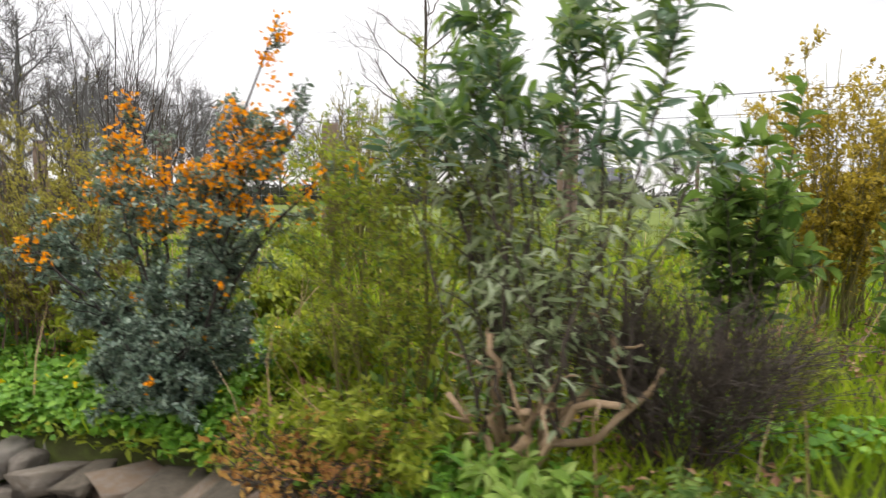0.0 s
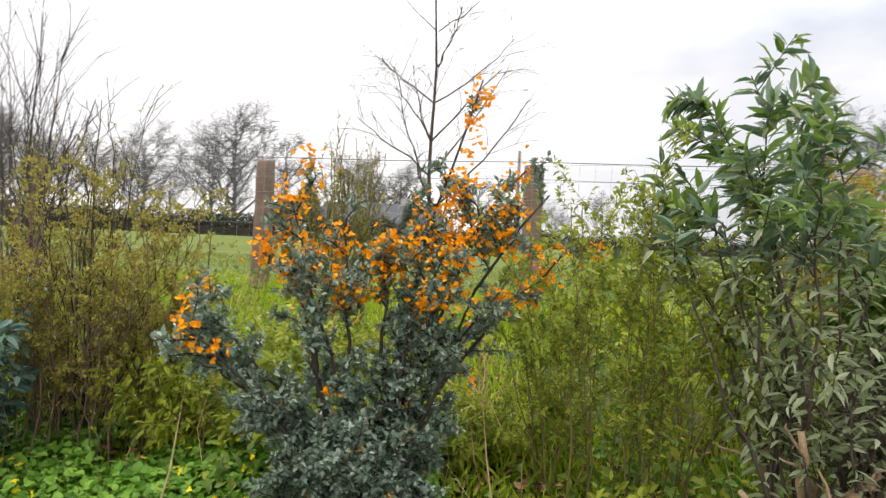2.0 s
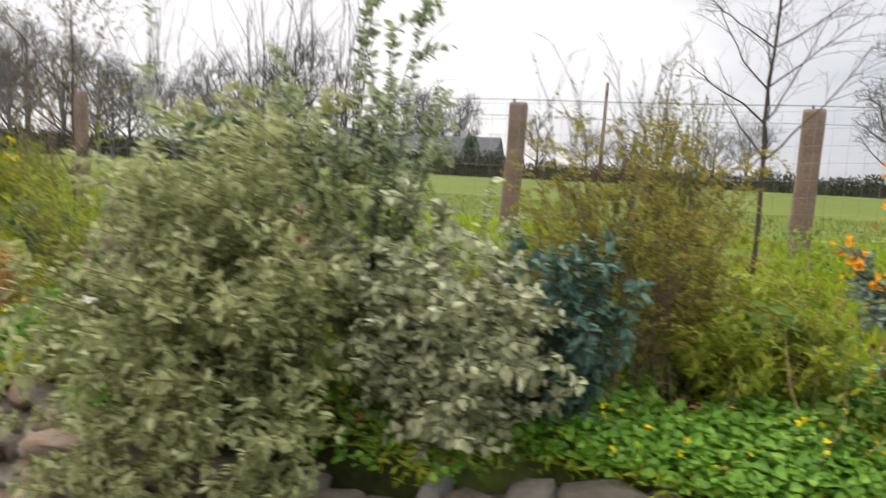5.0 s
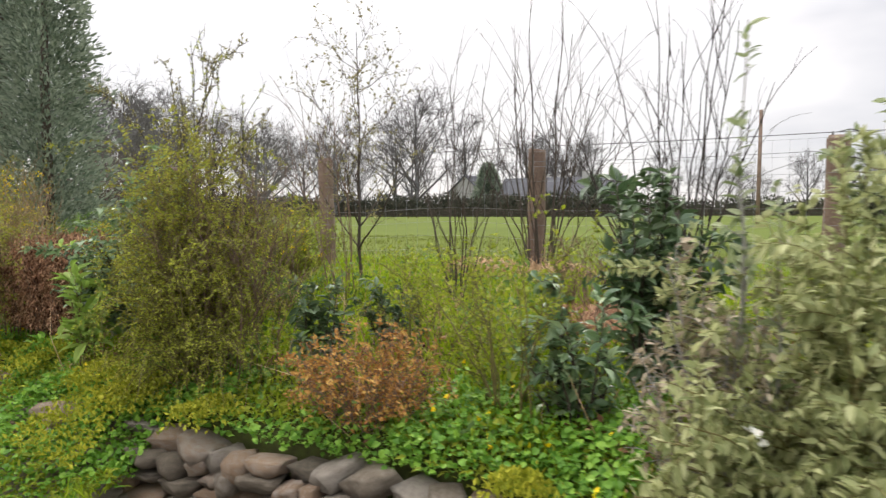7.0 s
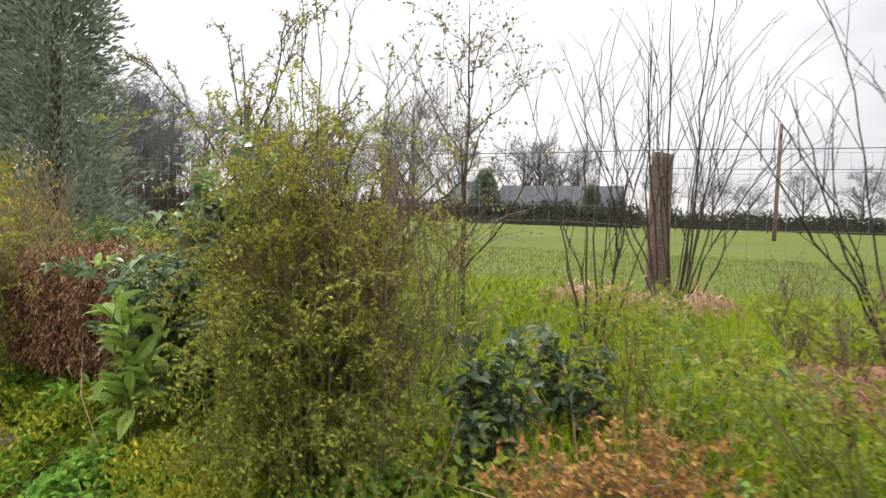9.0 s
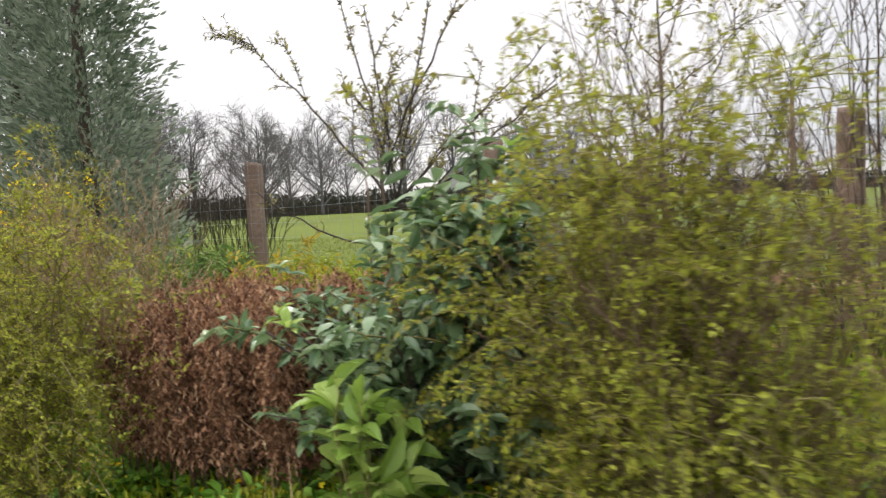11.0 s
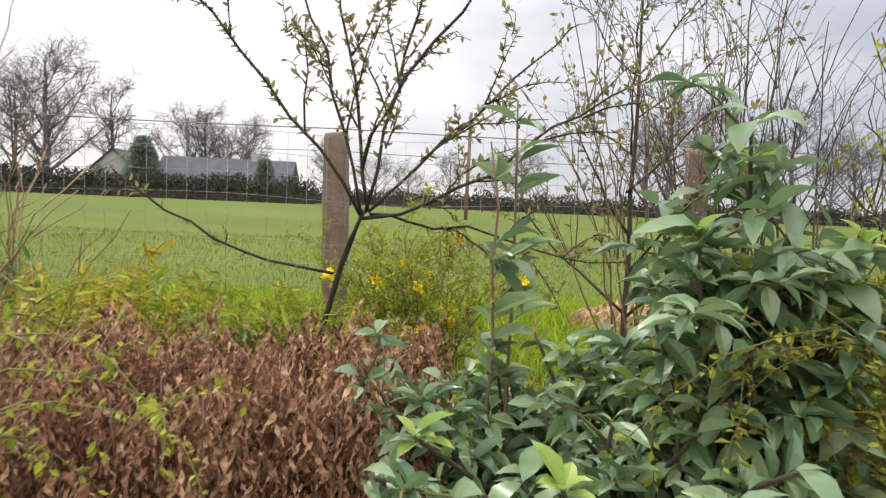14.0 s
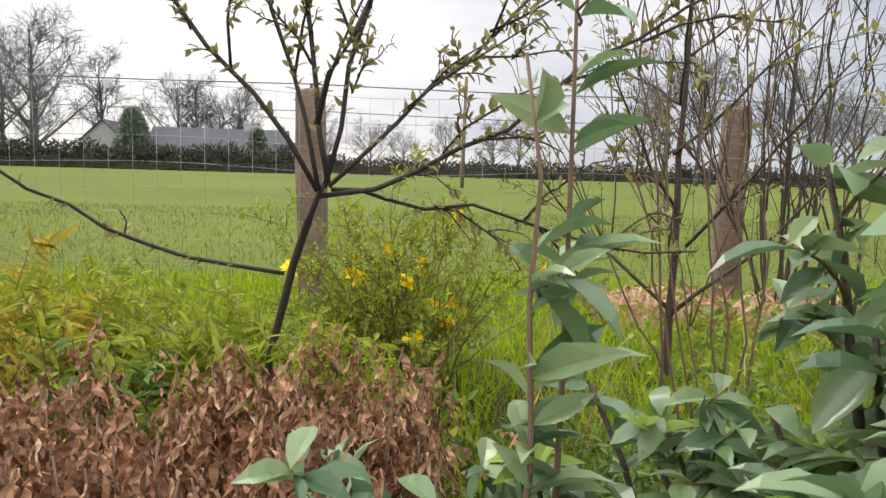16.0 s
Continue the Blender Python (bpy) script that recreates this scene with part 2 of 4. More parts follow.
def unit(v):
    return v / np.maximum(np.linalg.norm(v, axis=-1, keepdims=True), 1e-9)


def tube(pts, radii, sides=5):
    """A tapered tube along a line."""
    pts, radii = np.asarray(pts, float), np.asarray(radii, float)
    tan = unit(np.gradient(pts, axis=0))
    ref = np.where(np.abs(tan[:, 2:3]) > 0.9, [[1.0, 0, 0]], [[0, 0, 1.0]])
    a = unit(np.cross(tan, ref))
    b = np.cross(tan, a)
    ang = np.arange(sides) * 2 * math.pi / sides
    ring = a[:, None] * np.cos(ang)[None, :, None] + b[:, None] * np.sin(ang)[None, :, None]
    v = (pts[:, None] + ring * radii[:, None, None]).reshape(-1, 3)
    f = []
    for i in range(len(pts) - 1):
        for k in range(sides):
            j = (k + 1) % sides
            f.append((i * sides + k, i * sides + j, (i + 1) * sides + j, (i + 1) * sides + k))
    f.append(tuple(range(sides))[::-1])
    f.append(tuple((len(pts) - 1) * sides + k for k in range(sides)))
    return v, f


# leaf outlines: along the leaf, across it, and out of its plane
SMALL = (np.array([(0, 0, 0), (0.5, 0.5, 0.08), (1, 0, -0.1), (0.5, -0.5, 0.08)]), [(0, 3, 2, 1)])
SLIM = (np.array([(0, 0, 0), (0.3, 0.5, 0.05), (0.3, 0, 0.0), (0.3, -0.5, 0.05), (0.7, 0.36, 0.0), (0.7, 0, -0.05), (0.7, -0.36, 0.0), (1, 0, -0.16)]),
        [(0, 2, 1), (0, 3, 2), (1, 2, 5, 4), (2, 3, 6, 5), (4, 5, 7), (5, 6, 7)])
BROAD = (np.array([(0, 0, 0), (0.08, 0, 0), (0.25, 0.36, 0.10), (0.28, 0, 0), (0.25, -0.36, 0.10), (0.5, 0.5, 0.11), (0.52, 0, -0.02), (0.5, -0.5, 0.11),
                   (0.76, 0.34, 0.0), (0.78, 0, -0.07), (0.76, -0.34, 0.0), (1, 0, -0.2)]),
         [(0, 1, 2), (1, 3, 2), (0, 4, 1), (1, 4, 3), (2, 3, 6, 5), (3, 4, 7, 6), (5, 6, 9, 8), (6, 7, 10, 9), (8, 9, 11), (9, 10, 11)])
SHRED = (np.array([(0.25 * k, s * 0.5 * w * math.cos(1.1 * k) + 0.25 * math.sin(1.9 * k), s * 0.16 * w * math.sin(1.1 * k) + 0.05 * math.cos(2.3 * k)) for k, w in enumerate((0.35, 1.0, 0.75, 0.9, 0.25)) for s in (-1, 1)]),
         [(2 * k, 2 * k + 1, 2 * k + 3, 2 * k + 2) for k in range(4)])
BLADE = (np.array([(0, 0.5, 0), (0, -0.5, 0), (0.5, 0.4, 0.06), (0.5, -0.4, 0.06), (1, 0, -0.12)]), [(0, 1, 3, 2), (2, 3, 4)])


def leaves(pos, axis, normal, length, ratio, shape=SMALL):
    """Many leaves: where each starts, its axis, its upper side, its length; ratio is width to length."""
    tv, tf = shape
    axis = unit(np.asarray(axis, float))
    side = unit(np.cross(normal, axis))
    up = np.cross(axis, side)
    s = np.asarray(length, float)[:, None, None]
    v = pos[:, None] + s * (tv[None, :, 0:1] * axis[:, None] + ratio * tv[None, :, 1:2] * side[:, None] + tv[None, :, 2:3] * up[:, None])
    k = len(tv)
    f = [tuple(i + n * k for i in q) for n in range(len(pos)) for q in tf]
    return v.reshape(-1, 3), f


def bezier(a, b, c, n):
    t = np.linspace(0, 1, n)[:, None]
    return (1 - t) ** 2 * a + 2 * t * (1 - t) * b + t * t * c


def wobble(rng, pts, amount):
    n = len(pts)
    w = rng.normal(0, 1, (n, 3)).cumsum(0)
    w -= np.linspace(0, 1, n)[:, None] * w[-1]
    return pts + w * amount


def shoot(rng, base, tip, r0, r1=0.002, bow=0.4, n=8, rough=0.01):
    """One stem from base to tip that first climbs, then leans out."""
    base, tip = np.asarray(base, float), np.asarray(tip, float)
    mid = base + (tip - base) * np.array([0.5 - bow * 0.5, 0.5 - bow * 0.5, 0.5 + bow * 0.35])
    return wobble(rng, bezier(base, mid, tip, n), rough), np.linspace(r0, r1, n)


def fan(rng, count, spread, height, r0, bow=0.4, low=0.55, foot=0.06, flat=1.0, rough=0.01, n=8, lean=(0, 0)):
    """Stems that rise from one foot."""
    out = []
    for i in range(count):
        az = rng.uniform(0, 2 * math.pi)
        rr = spread * math.sqrt(rng.uniform(0.02, 1))
        h = height * rng.uniform(low, 1) * (1 - 0.3 * (rr / spread) ** 2)
        d = np.array([math.cos(az), math.sin(az) * flat, 0])
        out.append(shoot(rng, d * foot * rng.uniform(0.2, 1), d * rr + np.array([lean[0], lean[1], h]), r0 * rng.uniform(0.6, 1), r0 * 0.25, bow, n, rough))
    return out


def twigs(rng, stems, per, length, r0, start=0.25, rise=0.5, n=5, rough=0.006, droop=0.0):
    """Side twigs on stems."""
    out = []
    for pts, rad in stems:
        m = len(pts)
        for _ in range(per):
            u = rng.uniform(start, 0.98) * (m - 1)
            i = int(u)
            p = pts[i] + (pts[min(i + 1, m - 1)] - pts[i]) * (u - i)
            t = unit(pts[min(i + 1, m - 1)] - pts[max(i - 1, 0)])
            d = unit(rng.normal(0, 1, 3))
            d = unit(d - t * d.dot(t))
            d = unit(d + t * rise + np.array([0, 0, 0.25 * rise]))
            ln = length * rng.uniform(0.5, 1.15)
            tip = p + d * ln + np.array([0, 0, -droop * ln])
            mid = p + d * ln * 0.5 + np.array([0, 0, 0.12 * ln])
            out.append((wobble(rng, bezier(p, mid, tip, n), rough), np.linspace(min(r0, rad[i]), r0 * 0.4, n)))
    return out


def wood(stems, sides=4):
    return joined([tube(p, r, sides) for p, r in stems])


def along(rng, stems, count, start=0.1, zlo=-1e9):
    """Places on the stems and the stems' direction there."""
    seg = []
    for pts, _ in stems:
        k = max(0, int(start * (len(pts) - 1)))
        for i in range(k, len(pts) - 1):
            if pts[i][2] > zlo:
                seg.append((pts[i], pts[i + 1]))
    a, b = np.array([s[0] for s in seg]), np.array([s[1] for s in seg])
    w = np.linalg.norm(b - a, axis=1)
    i = rng.choice(len(seg), count, p=w / w.sum())
    u = rng.uniform(0, 1, (count, 1))
    return a[i] + (b[i] - a[i]) * u, unit(b[i] - a[i])


def foliage(rng, stems, count, size, ratio, shape=SMALL, start=0.1, rise=0.4, droop=0.0, zlo=-1e9, jitter=0.0):
    pos, tan = along(rng, stems, count, start, zlo)
    d = rng.normal(0, 1, (count, 3))
    d = unit(d - tan * (d * tan).sum(1, keepdims=True))
    axis = unit(d + tan * rise - np.array([0, 0, droop]))
    normal = unit(np.array([0, 0, 1.0]) + 0.5 * rng.normal(0, 1, (count, 3)))
    if jitter:
        pos = pos + rng.normal(0, jitter, pos.shape)
    return leaves(pos, axis, normal, size * rng.uniform(0.55, 1.2, count), ratio, shape)


def blossoms(rng, centres, size, petals=6, open_out=0.6):
    """Small flowers of several petals each."""
    n = len(centres)
    pos = np.repeat(centres, petals, 0)
    face = unit(rng.normal(0, 0.6, (n, 3)) + np.array([0, -0.35, 0.6]))
    face = np.repeat(face, petals, 0)
    d = unit(rng.normal(0, 1, (n * petals, 3)))
    d = unit(np.cross(face, d))
    axis = unit(d * open_out + face * (1 - open_out))
    return leaves(pos, axis, face, size * rng.uniform(0.7, 1.15, n * petals), 0.75, SMALL)


def at(x, y, sink=0.02):
    return (x, y, float(land(x, max(y, float(edge(x)) + 0.03))) - sink)


# ---- ground, field ----
def sheet(xs, ys):
    X, Y = np.meshgrid(xs, ys)
    v = np.stack([X, Y, land(X, Y)], -1).reshape(-1, 3)
    nx, ny = len(xs), len(ys)
    return v, [(j * nx + i, j * nx + i + 1, (j + 1) * nx + i + 1, (j + 1) * nx + i) for j in range(ny - 1) for i in range(nx - 1)]


def ground_sheet():
    xs = np.r_[-900, -400, -200, -100, -50, -30, np.arange(-20, 14.01, 0.25), 30, 50, 100, 200, 400, 900]
    ys = np.r_[-600, -200, -60, -20, -8, np.arange(-5, 4.01, 0.12), 6, 9, 14, 20, 30, 45, 60, 80, 120, 200, 400, 900]
    v, f = sheet(xs, ys)
    me = mesh_from("ground", v, f, M_SOIL)
    me.materials.append(M_GRASS)
    me.materials.append(M_PATH)
    for p in me.polygons:
        c = p.center
        p.material_index = 1 if c.y > -0.9 + 0.25 * math.sin(c.x * 2.1) else (2 if c.y < float(edge(c.x)) - 0.02 else 0)
    me.shade_smooth()
    tagged(new("ground", me), "garden soil bank rising to a mown green field", "ground", kind="structure")


ground_sheet()


# ---- fence ----
def fence_post(rng):
    """A sawn round post with a flat, slightly tilted top and worn edges."""
    sides, hs = 14, [-0.3, 0.0, 0.25, 0.5, 0.75, 0.95, 1.06, 1.085]
    r = np.array([1.0, 1.0, 1.0, 0.99, 0.985, 0.98, 0.97, 0.88]) * 0.068
    v, f = tube([(0.006 * math.sin(3 * h), 0.004 * math.cos(4 * h), h) for h in hs], r, sides)
    v = np.array(v)
    v[:, :2] += rng.normal(0, 0.0022, (len(v), 2))
    v[-sides:, 2] += v[-sides:, 0] * 0.12
    return v, f


def stock_fence():
    rng = np.random.default_rng(5)
    ob = thing("fence", (0, 0, 0), "stock fence of round wooden posts with wire netting", "fence")
    data = [mesh_from("post", *fence_post(rng), M_POST) for _ in range(3)]
    for d in data:
        d.shade_smooth()
    xs = [3.9, 1.95, 0, -1.95, -3.9, -5.85, -7.8, -9.75, -11.7, -13.65, -15.6]
    for i, x in enumerate(xs):
        p = new("post", data[i % 3])
        p.parent = ob
        p.location = (x, 0.0, 2.13 - 1.085)
        p.rotation_euler = (radians(rng.uniform(-1.5, 1.5)), radians(rng.uniform(-1.5, 1.5)), rng.uniform(0, 6))
        pin, sides = tube([(x - 0.01, 0, 2.125), (x - 0.01, 0, 2.155)], [0.008, 0.008], 6)
        part("staple", (pin, sides), M_WIRE, ob)
    ends = np.linspace(3.9, -15.6, 79)
    part("top_wire", tube([(x, -0.01, 2.150 - 0.008 * abs(math.sin((x) * math.pi / 1.95))) for x in ends], [0.0030] * 79, 4), M_WIRE, ob, "taut plain top wire")
    part("barbed_wire", tube([(x, -0.07, 2.03 - 0.012 * abs(math.sin((x) * math.pi / 1.95))) for x in ends], [0.0018] * 79, 4), M_WIRE, ob, "thin barbed wire")
    net = []
    for h in np.arange(0.06, 0.95, 0.11):
        net.append(tube([(x, -0.075, float(land(x, 0)) + h) for x in ends], [0.0011] * 79, 3))
    for x in np.arange(-15.6, 3.9, 0.1):
        z = float(land(x, 0))
        net.append(tube([(x, -0.075, z + 0.02), (x, -0.075, z + 0.94)], [0.0010, 0.0010], 3))
    part("netting", joined(net), M_NET, ob, "square wire netting")


stock_fence()


# ---- dry stone wall ----
def stone_mesh(rng, k):
    bm = bmesh.new()
    bmesh.ops.create_icosphere(bm, subdivisions=2, radius=1)
    for v in bm.verts:
        c = Vector([math.copysign(abs(q) ** 0.40, q) for q in v.co]) * 0.5
        v.co = c + noise.noise_vector(c * 1.7 + Vector((k * 7.3, 1, 2))) * 0.24 + noise.noise_vector(c * 5.0 + Vector((2, k * 3.1, 5))) * 0.05
    me = bpy.data.meshes.new("stone")
    bm.to_mesh(me)
    bm.free()
    me.materials.append(M_STONE)
    me.shade_smooth()
    return me


def garden_wall():
    rng = np.random.default_rng(11)
    ob = thing("wall_garden", (0, 0, 0), "low dry stone wall of rough brown and grey stones", "wall", kind="structure")
    data = [stone_mesh(rng, k) for k in range(9)]
    for course in range(8):
        x = 2.4
        while x > -8.5:
            w = rng.uniform(0.06, 0.20)
            z_top = 0.82 + 0.02 * math.sin(5 * x)
            h = rng.uniform(0.6, 1.3) * 0.068
            z = z_top - 0.035 - course * 0.062 + rng.uniform(-0.016, 0.016)
            s = new("stone", data[rng.integers(9)])
            s.parent = ob
            d = rng.uniform(0.11, 0.19)
            slope = math.atan2(float(edge(x - 0.05)) - float(edge(x + 0.05)), -0.1)
            s.location = (x - w / 2, float(edge(x - w / 2)) - 0.03 - 0.014 * course + rng.uniform(-0.035, 0.025), z)
            s.rotation_euler = (rng.uniform(-0.2, 0.2), rng.uniform(-0.2, 0.2), slope + math.pi + rng.uniform(-0.5, 0.5))
            s.scale = (w * 0.98, d, h * rng.uniform(0.85, 1.15))
            x -= w * max(0.3, abs(math.cos(slope)))


# ---- shrubs ----
def bush(name, label, seed, x, y, stems, twig_sets, leaf_sets, bark, sides=4, category="shrub", group="", scale=1.0):
    """A shrub from its stems, rounds of side twigs and layers of leaves or flowers.
    twig_sets: (on, per, length, radius, start, rise, droop); leaf_sets: (name, on, count, size, ratio, shape, material, options)."""
    rng = np.random.default_rng(seed)
    ob = thing(name, at(x, y), label, category, group, "", scale)
    levels = [stems(rng)]
    for on, per, length, r, start, rise, droop in twig_sets:
        levels.append(twigs(rng, levels[on], per, length, r, start, rise, 5, 0.006, droop))
    for s in levels[0]:
        part("stem", wood([s], sides + 1), bark, ob)
    if len(levels) > 1:
        part("twig_spray", wood([s for lv in levels[1:] for s in lv], 3), bark, ob)
    for lname, on, count, size, ratio, shape, material, opt in leaf_sets:
        use = [s for k in on for s in levels[k]]
        if lname == "blossom":
            pos, _ = along(rng, use, count, opt.get("start", 0.4), opt.get("zlo", -1e9))
            pos = np.repeat(pos, opt.get("bunch", 1), 0)
            pos = pos + rng.normal(0, opt.get("loose", 0.0), pos.shape)
            part(lname, blossoms(rng, pos, size, opt.get("petals", 6), opt.get("open_out", 0.6)), material, ob)
        else:
            part(lname, foliage(rng, use, count, size, ratio, shape, **opt), material, ob, "", False)
    return ob


def barberry():
    def stems(rng):
        s = fan(rng, 16, 0.36, 0.52, 0.009, 0.25, 0.4, 0.08, 0.8, 0.012)
        for tip in ((0.31, 0.25, 1.52), (0.48, 0.15, 1.20), (0.56, 0.1, 1.12), (0.36, 0.1, 1.08), (0.28, -0.05, 0.95), (0.46, -0.02, 0.86), (0.62, 0.12, 0.95), (0.22, 0.2, 1.15),
                    (-0.10, 0.05, 1.05), (-0.26, 0.0, 1.08), (-0.36, 0.08, 1.0), (-0.14, -0.1, 0.85), (-0.45, -0.27, 0.68), (-0.40, -0.2, 0.60), (-0.52, -0.1, 0.72), (0.05, 0.1, 0.9)):
            s.append(shoot(rng, (0, 0, 0), tip, 0.010, 0.003, 0.22, 10, 0.012))
        return s
    ob = bush("orange_barberry", "spiny dark green barberry shrub covered in orange blossom", 21, -0.16, -2.92, stems,
         [(0, 18, 0.125, 0.004, 0.06, 0.7, 0), (1, 3, 0.07, 0.002, 0.2, 0.6, 0)],
         [("foliage", (1, 2), 52000, 0.026, 0.5, SMALL, L_BERB, dict(rise=0.5)),
          ("blossom", (0, 1, 2), 125, 0.014, 0, None, L_ORANGE, dict(zlo=0.74, bunch=14, loose=0.024, start=0.4)),
          ("blossom", (1, 2), 40, 0.014, 0, None, L_ORANGE, dict(zlo=0.15, bunch=7, loose=0.014, start=0.4))], M_DARK, scale=0.74)
    rng = np.random.default_rng(22)
    heads = [(0.31, 0.25, 1.50), (0.30, 0.24, 1.43), (0.28, 0.23, 1.36), (0.28, 0.22, 1.28), (0.33, 0.25, 1.46), (-0.45, -0.27, 0.68), (-0.50, -0.22, 0.70), (-0.42, -0.28, 0.64), (-0.53, -0.12, 0.73), (-0.36, -0.24, 0.62)]
    spots = np.repeat(np.array(heads), 11, 0) + rng.normal(0, 0.02, (110, 3))
    part("blossom", blossoms(rng, spots, 0.015), L_ORANGE, ob)


def spray(name, label, seed, x, y, height, spread, count, leaf_count, material, bark=M_OLIVETWIG, size=0.022, r=0.005, bow=0.3, per=5, tlen=0.22, low=0.5, flat=0.8, droop=0.0, lean=(0, 0), extra=(), foot=0.14, scale=1.0):
    """A fine twiggy shrub of many thin stems with tiny leaves."""
    bush(name, label, seed, x, y, lambda rng: fan(rng, count, spread, height, r, bow, low, foot, flat, 0.012, 9, lean),
         [(0, per, tlen, 0.0022, 0.2, 0.8, droop), (1, 2, tlen * 0.5, 0.0014, 0.2, 0.7, droop)],
         [("foliage", (1, 2), leaf_count, size, 0.5, SMALL, material, dict(rise=0.5)), *extra], bark, scale=scale)


def leafy(name, label, seed, x, y, height, spread, count, leaf_count, size, ratio, material, bark=M_BARK, shape=SLIM, r=0.009, per=5, tlen=0.16, droop=0.2, bow=0.3, start=0.15, low=0.5, flat=0.8, rise=0.5, lean=(0, 0), category="shrub", scale=1.0):
    """A shrub with leaves large enough to tell apart."""
    bush(name, label, seed, x, y, lambda rng: fan(rng, count, spread, height, r, bow, low, 0.06, flat, 0.01, 8, lean),
         [(0, per, tlen, 0.003, start, 0.6, 0.1)],
         [("foliage", (0, 1), leaf_count, size, ratio, shape, material, dict(rise=rise, droop=droop, start=start))], bark, 4, category, scale=scale)


def bare(name, label, seed, x, y, height, spread, count, r, bark=M_DARK, per=4, tlen=0.35, bow=0.2, low=0.6, flat=0.6, lean=(0, 0), buds=0, bud_mat=None, bud_size=0.016, foot=0.12, start=0.3, scale=1.0):
    """Bare coppice stems with a few buds."""
    sets = [("foliage", (0, 1), buds, bud_size, 0.5, SMALL, bud_mat, dict(rise=0.9, start=0.3))] if buds else []
    bush(name, label, seed, x, y, lambda rng: fan(rng, count, spread, height, r, bow, low, foot, flat, 0.012, 12, lean),
         [(0, per, tlen, 0.0028, start, 1.6, 0), (1, 1, tlen * 0.5, 0.0018, 0.3, 1.4, 0)], sets, bark, 5, scale=scale)


barberry()
spray("green_stemmed_shrub", "fine twiggy shrub in fresh yellow-green leaf", 31, 0.42, -2.66, 1.42, 0.46, 34, 9500, L_KERRIA, size=0.026, per=7, bow=0.12, low=0.55, foot=0.3,
      extra=(("foliage", (1, 2), 1800, 0.03, 0.45, SMALL, L_MID, dict(rise=0.5)),), scale=0.72)
spray("green_stemmed_shrub", "fine twiggy shrub in fresh yellow-green leaf", 32, 0.71, -2.22, 1.0, 0.48, 30, 6000, L_KERRIA, size=0.026, bow=0.12, foot=0.3,
      extra=(("foliage", (1, 2), 1800, 0.03, 0.45, SMALL, L_MID, dict(rise=0.5)),), scale=0.74)
leafy("leafy_weeds", "tall leafy weeds in fresh green", 132, 0.54, -2.95, 0.40, 0.34, 50, 2800, 0.04, 0.4, L_KERRIA, M_OLIVETWIG, SLIM, 0.003, 3, 0.08, 0.2, scale=0.7)
leafy("leafy_weeds", "soft mound of bright yellow-green weeds", 135, -0.70, -2.66, 0.36, 0.34, 70, 4200, 0.035, 0.35, L_KERRIA, M_OLIVETWIG, SLIM, 0.003, 3, 0.08, 0.2)
leafy("leafy_weeds", "soft mound of bright yellow-green weeds", 136, -0.62, -2.1, 0.36, 0.38, 70, 4200, 0.035, 0.35, L_KERRIA, M_OLIVETWIG, SLIM, 0.003, 3, 0.08, 0.2)
leafy("leafy_weeds", "tall leafy weeds in fresh green", 133, 1.27, -2.98, 0.34, 0.34, 40, 2000, 0.045, 0.4, L_MID, M_OLIVETWIG, SLIM, 0.003, 3, 0.08, 0.2, scale=0.71)
leafy("leafy_weeds", "tall leafy weeds in fresh green", 134, 0.1, -2.53, 0.4, 0.35, 44, 2400, 0.04, 0.35, L_KERRIA, M_OLIVETWIG, SLIM, 0.003, 3, 0.08, 0.2, scale=0.72)


def pruned_bush():
    def stems(rng):
        s = []
        for tip, r in (((-0.10, 0.0, 0.42), 0.019), ((0.16, -0.12, 0.40), 0.018), ((0.02, 0.12, 0.46), 0.018), ((0.32, -0.1, 0.34), 0.015), ((-0.2, -0.1, 0.3), 0.013), ((0.40, 0.05, 0.42), 0.014), ((0.08, -0.15, 0.3), 0.015), ((-0.05, -0.12, 0.5), 0.014), ((0.24, 0.1, 0.5), 0.015)):
            s.append(shoot(rng, (rng.uniform(-0.05, 0.05), 0, 0), tip, r, r * 0.72, 0.3, 10, 0.022))
        return s
    rng = np.random.default_rng(41)
    ob = thing("grey_leaved_shrub", at(0.83, -2.81), "tall shrub with pruned tan trunks and long grey-green leaves", "shrub", scale=0.72)
    trunk = stems(rng)
    for q in trunk:
        part("trunk", wood([q], 8), M_TAN, ob, "gnarled tan pruned trunk")
    for q in twigs(rng, trunk, 3, 0.13, 0.007, 0.3, 0.5):
        part("stub", wood([q], 6), M_TAN, ob)
    shoots = []
    for pts, rad in trunk:
        for _ in range(3):
            k = rng.integers(2, 8)
            tip = pts[k] + np.array([rng.uniform(-0.40, 0.34), rng.uniform(-0.15, 0.3), rng.uniform(0.4, 1.25)])
            shoots.append(shoot(rng, pts[k], tip, 0.0065, 0.002, 0.3, 9, 0.016))
    side = twigs(rng, shoots, 7, 0.20, 0.003, 0.15, 0.8)
    for q in shoots:
        part("shoot", wood([q], 5), M_BARK, ob)
    part("twig_spray", wood(side, 3), M_BARK, ob)
    part("foliage", foliage(rng, shoots + side, 620, 0.09, 0.27, SLIM, 0.4, 0.6, 0.0, 1.05), L_MID, ob, "", False)
    part("foliage", foliage(rng, shoots + side, 900, 0.085, 0.27, SLIM, 0.25, 0.6, 0.1, 0.95), L_WILLOWY, ob, "cool green upper leaves", False)
    part("foliage", foliage(rng, shoots + side, 2100, 0.065, 0.28, SLIM, 0.0, 0.3, 0.45), L_GREY, ob, "grey-green drooping leaves", False)


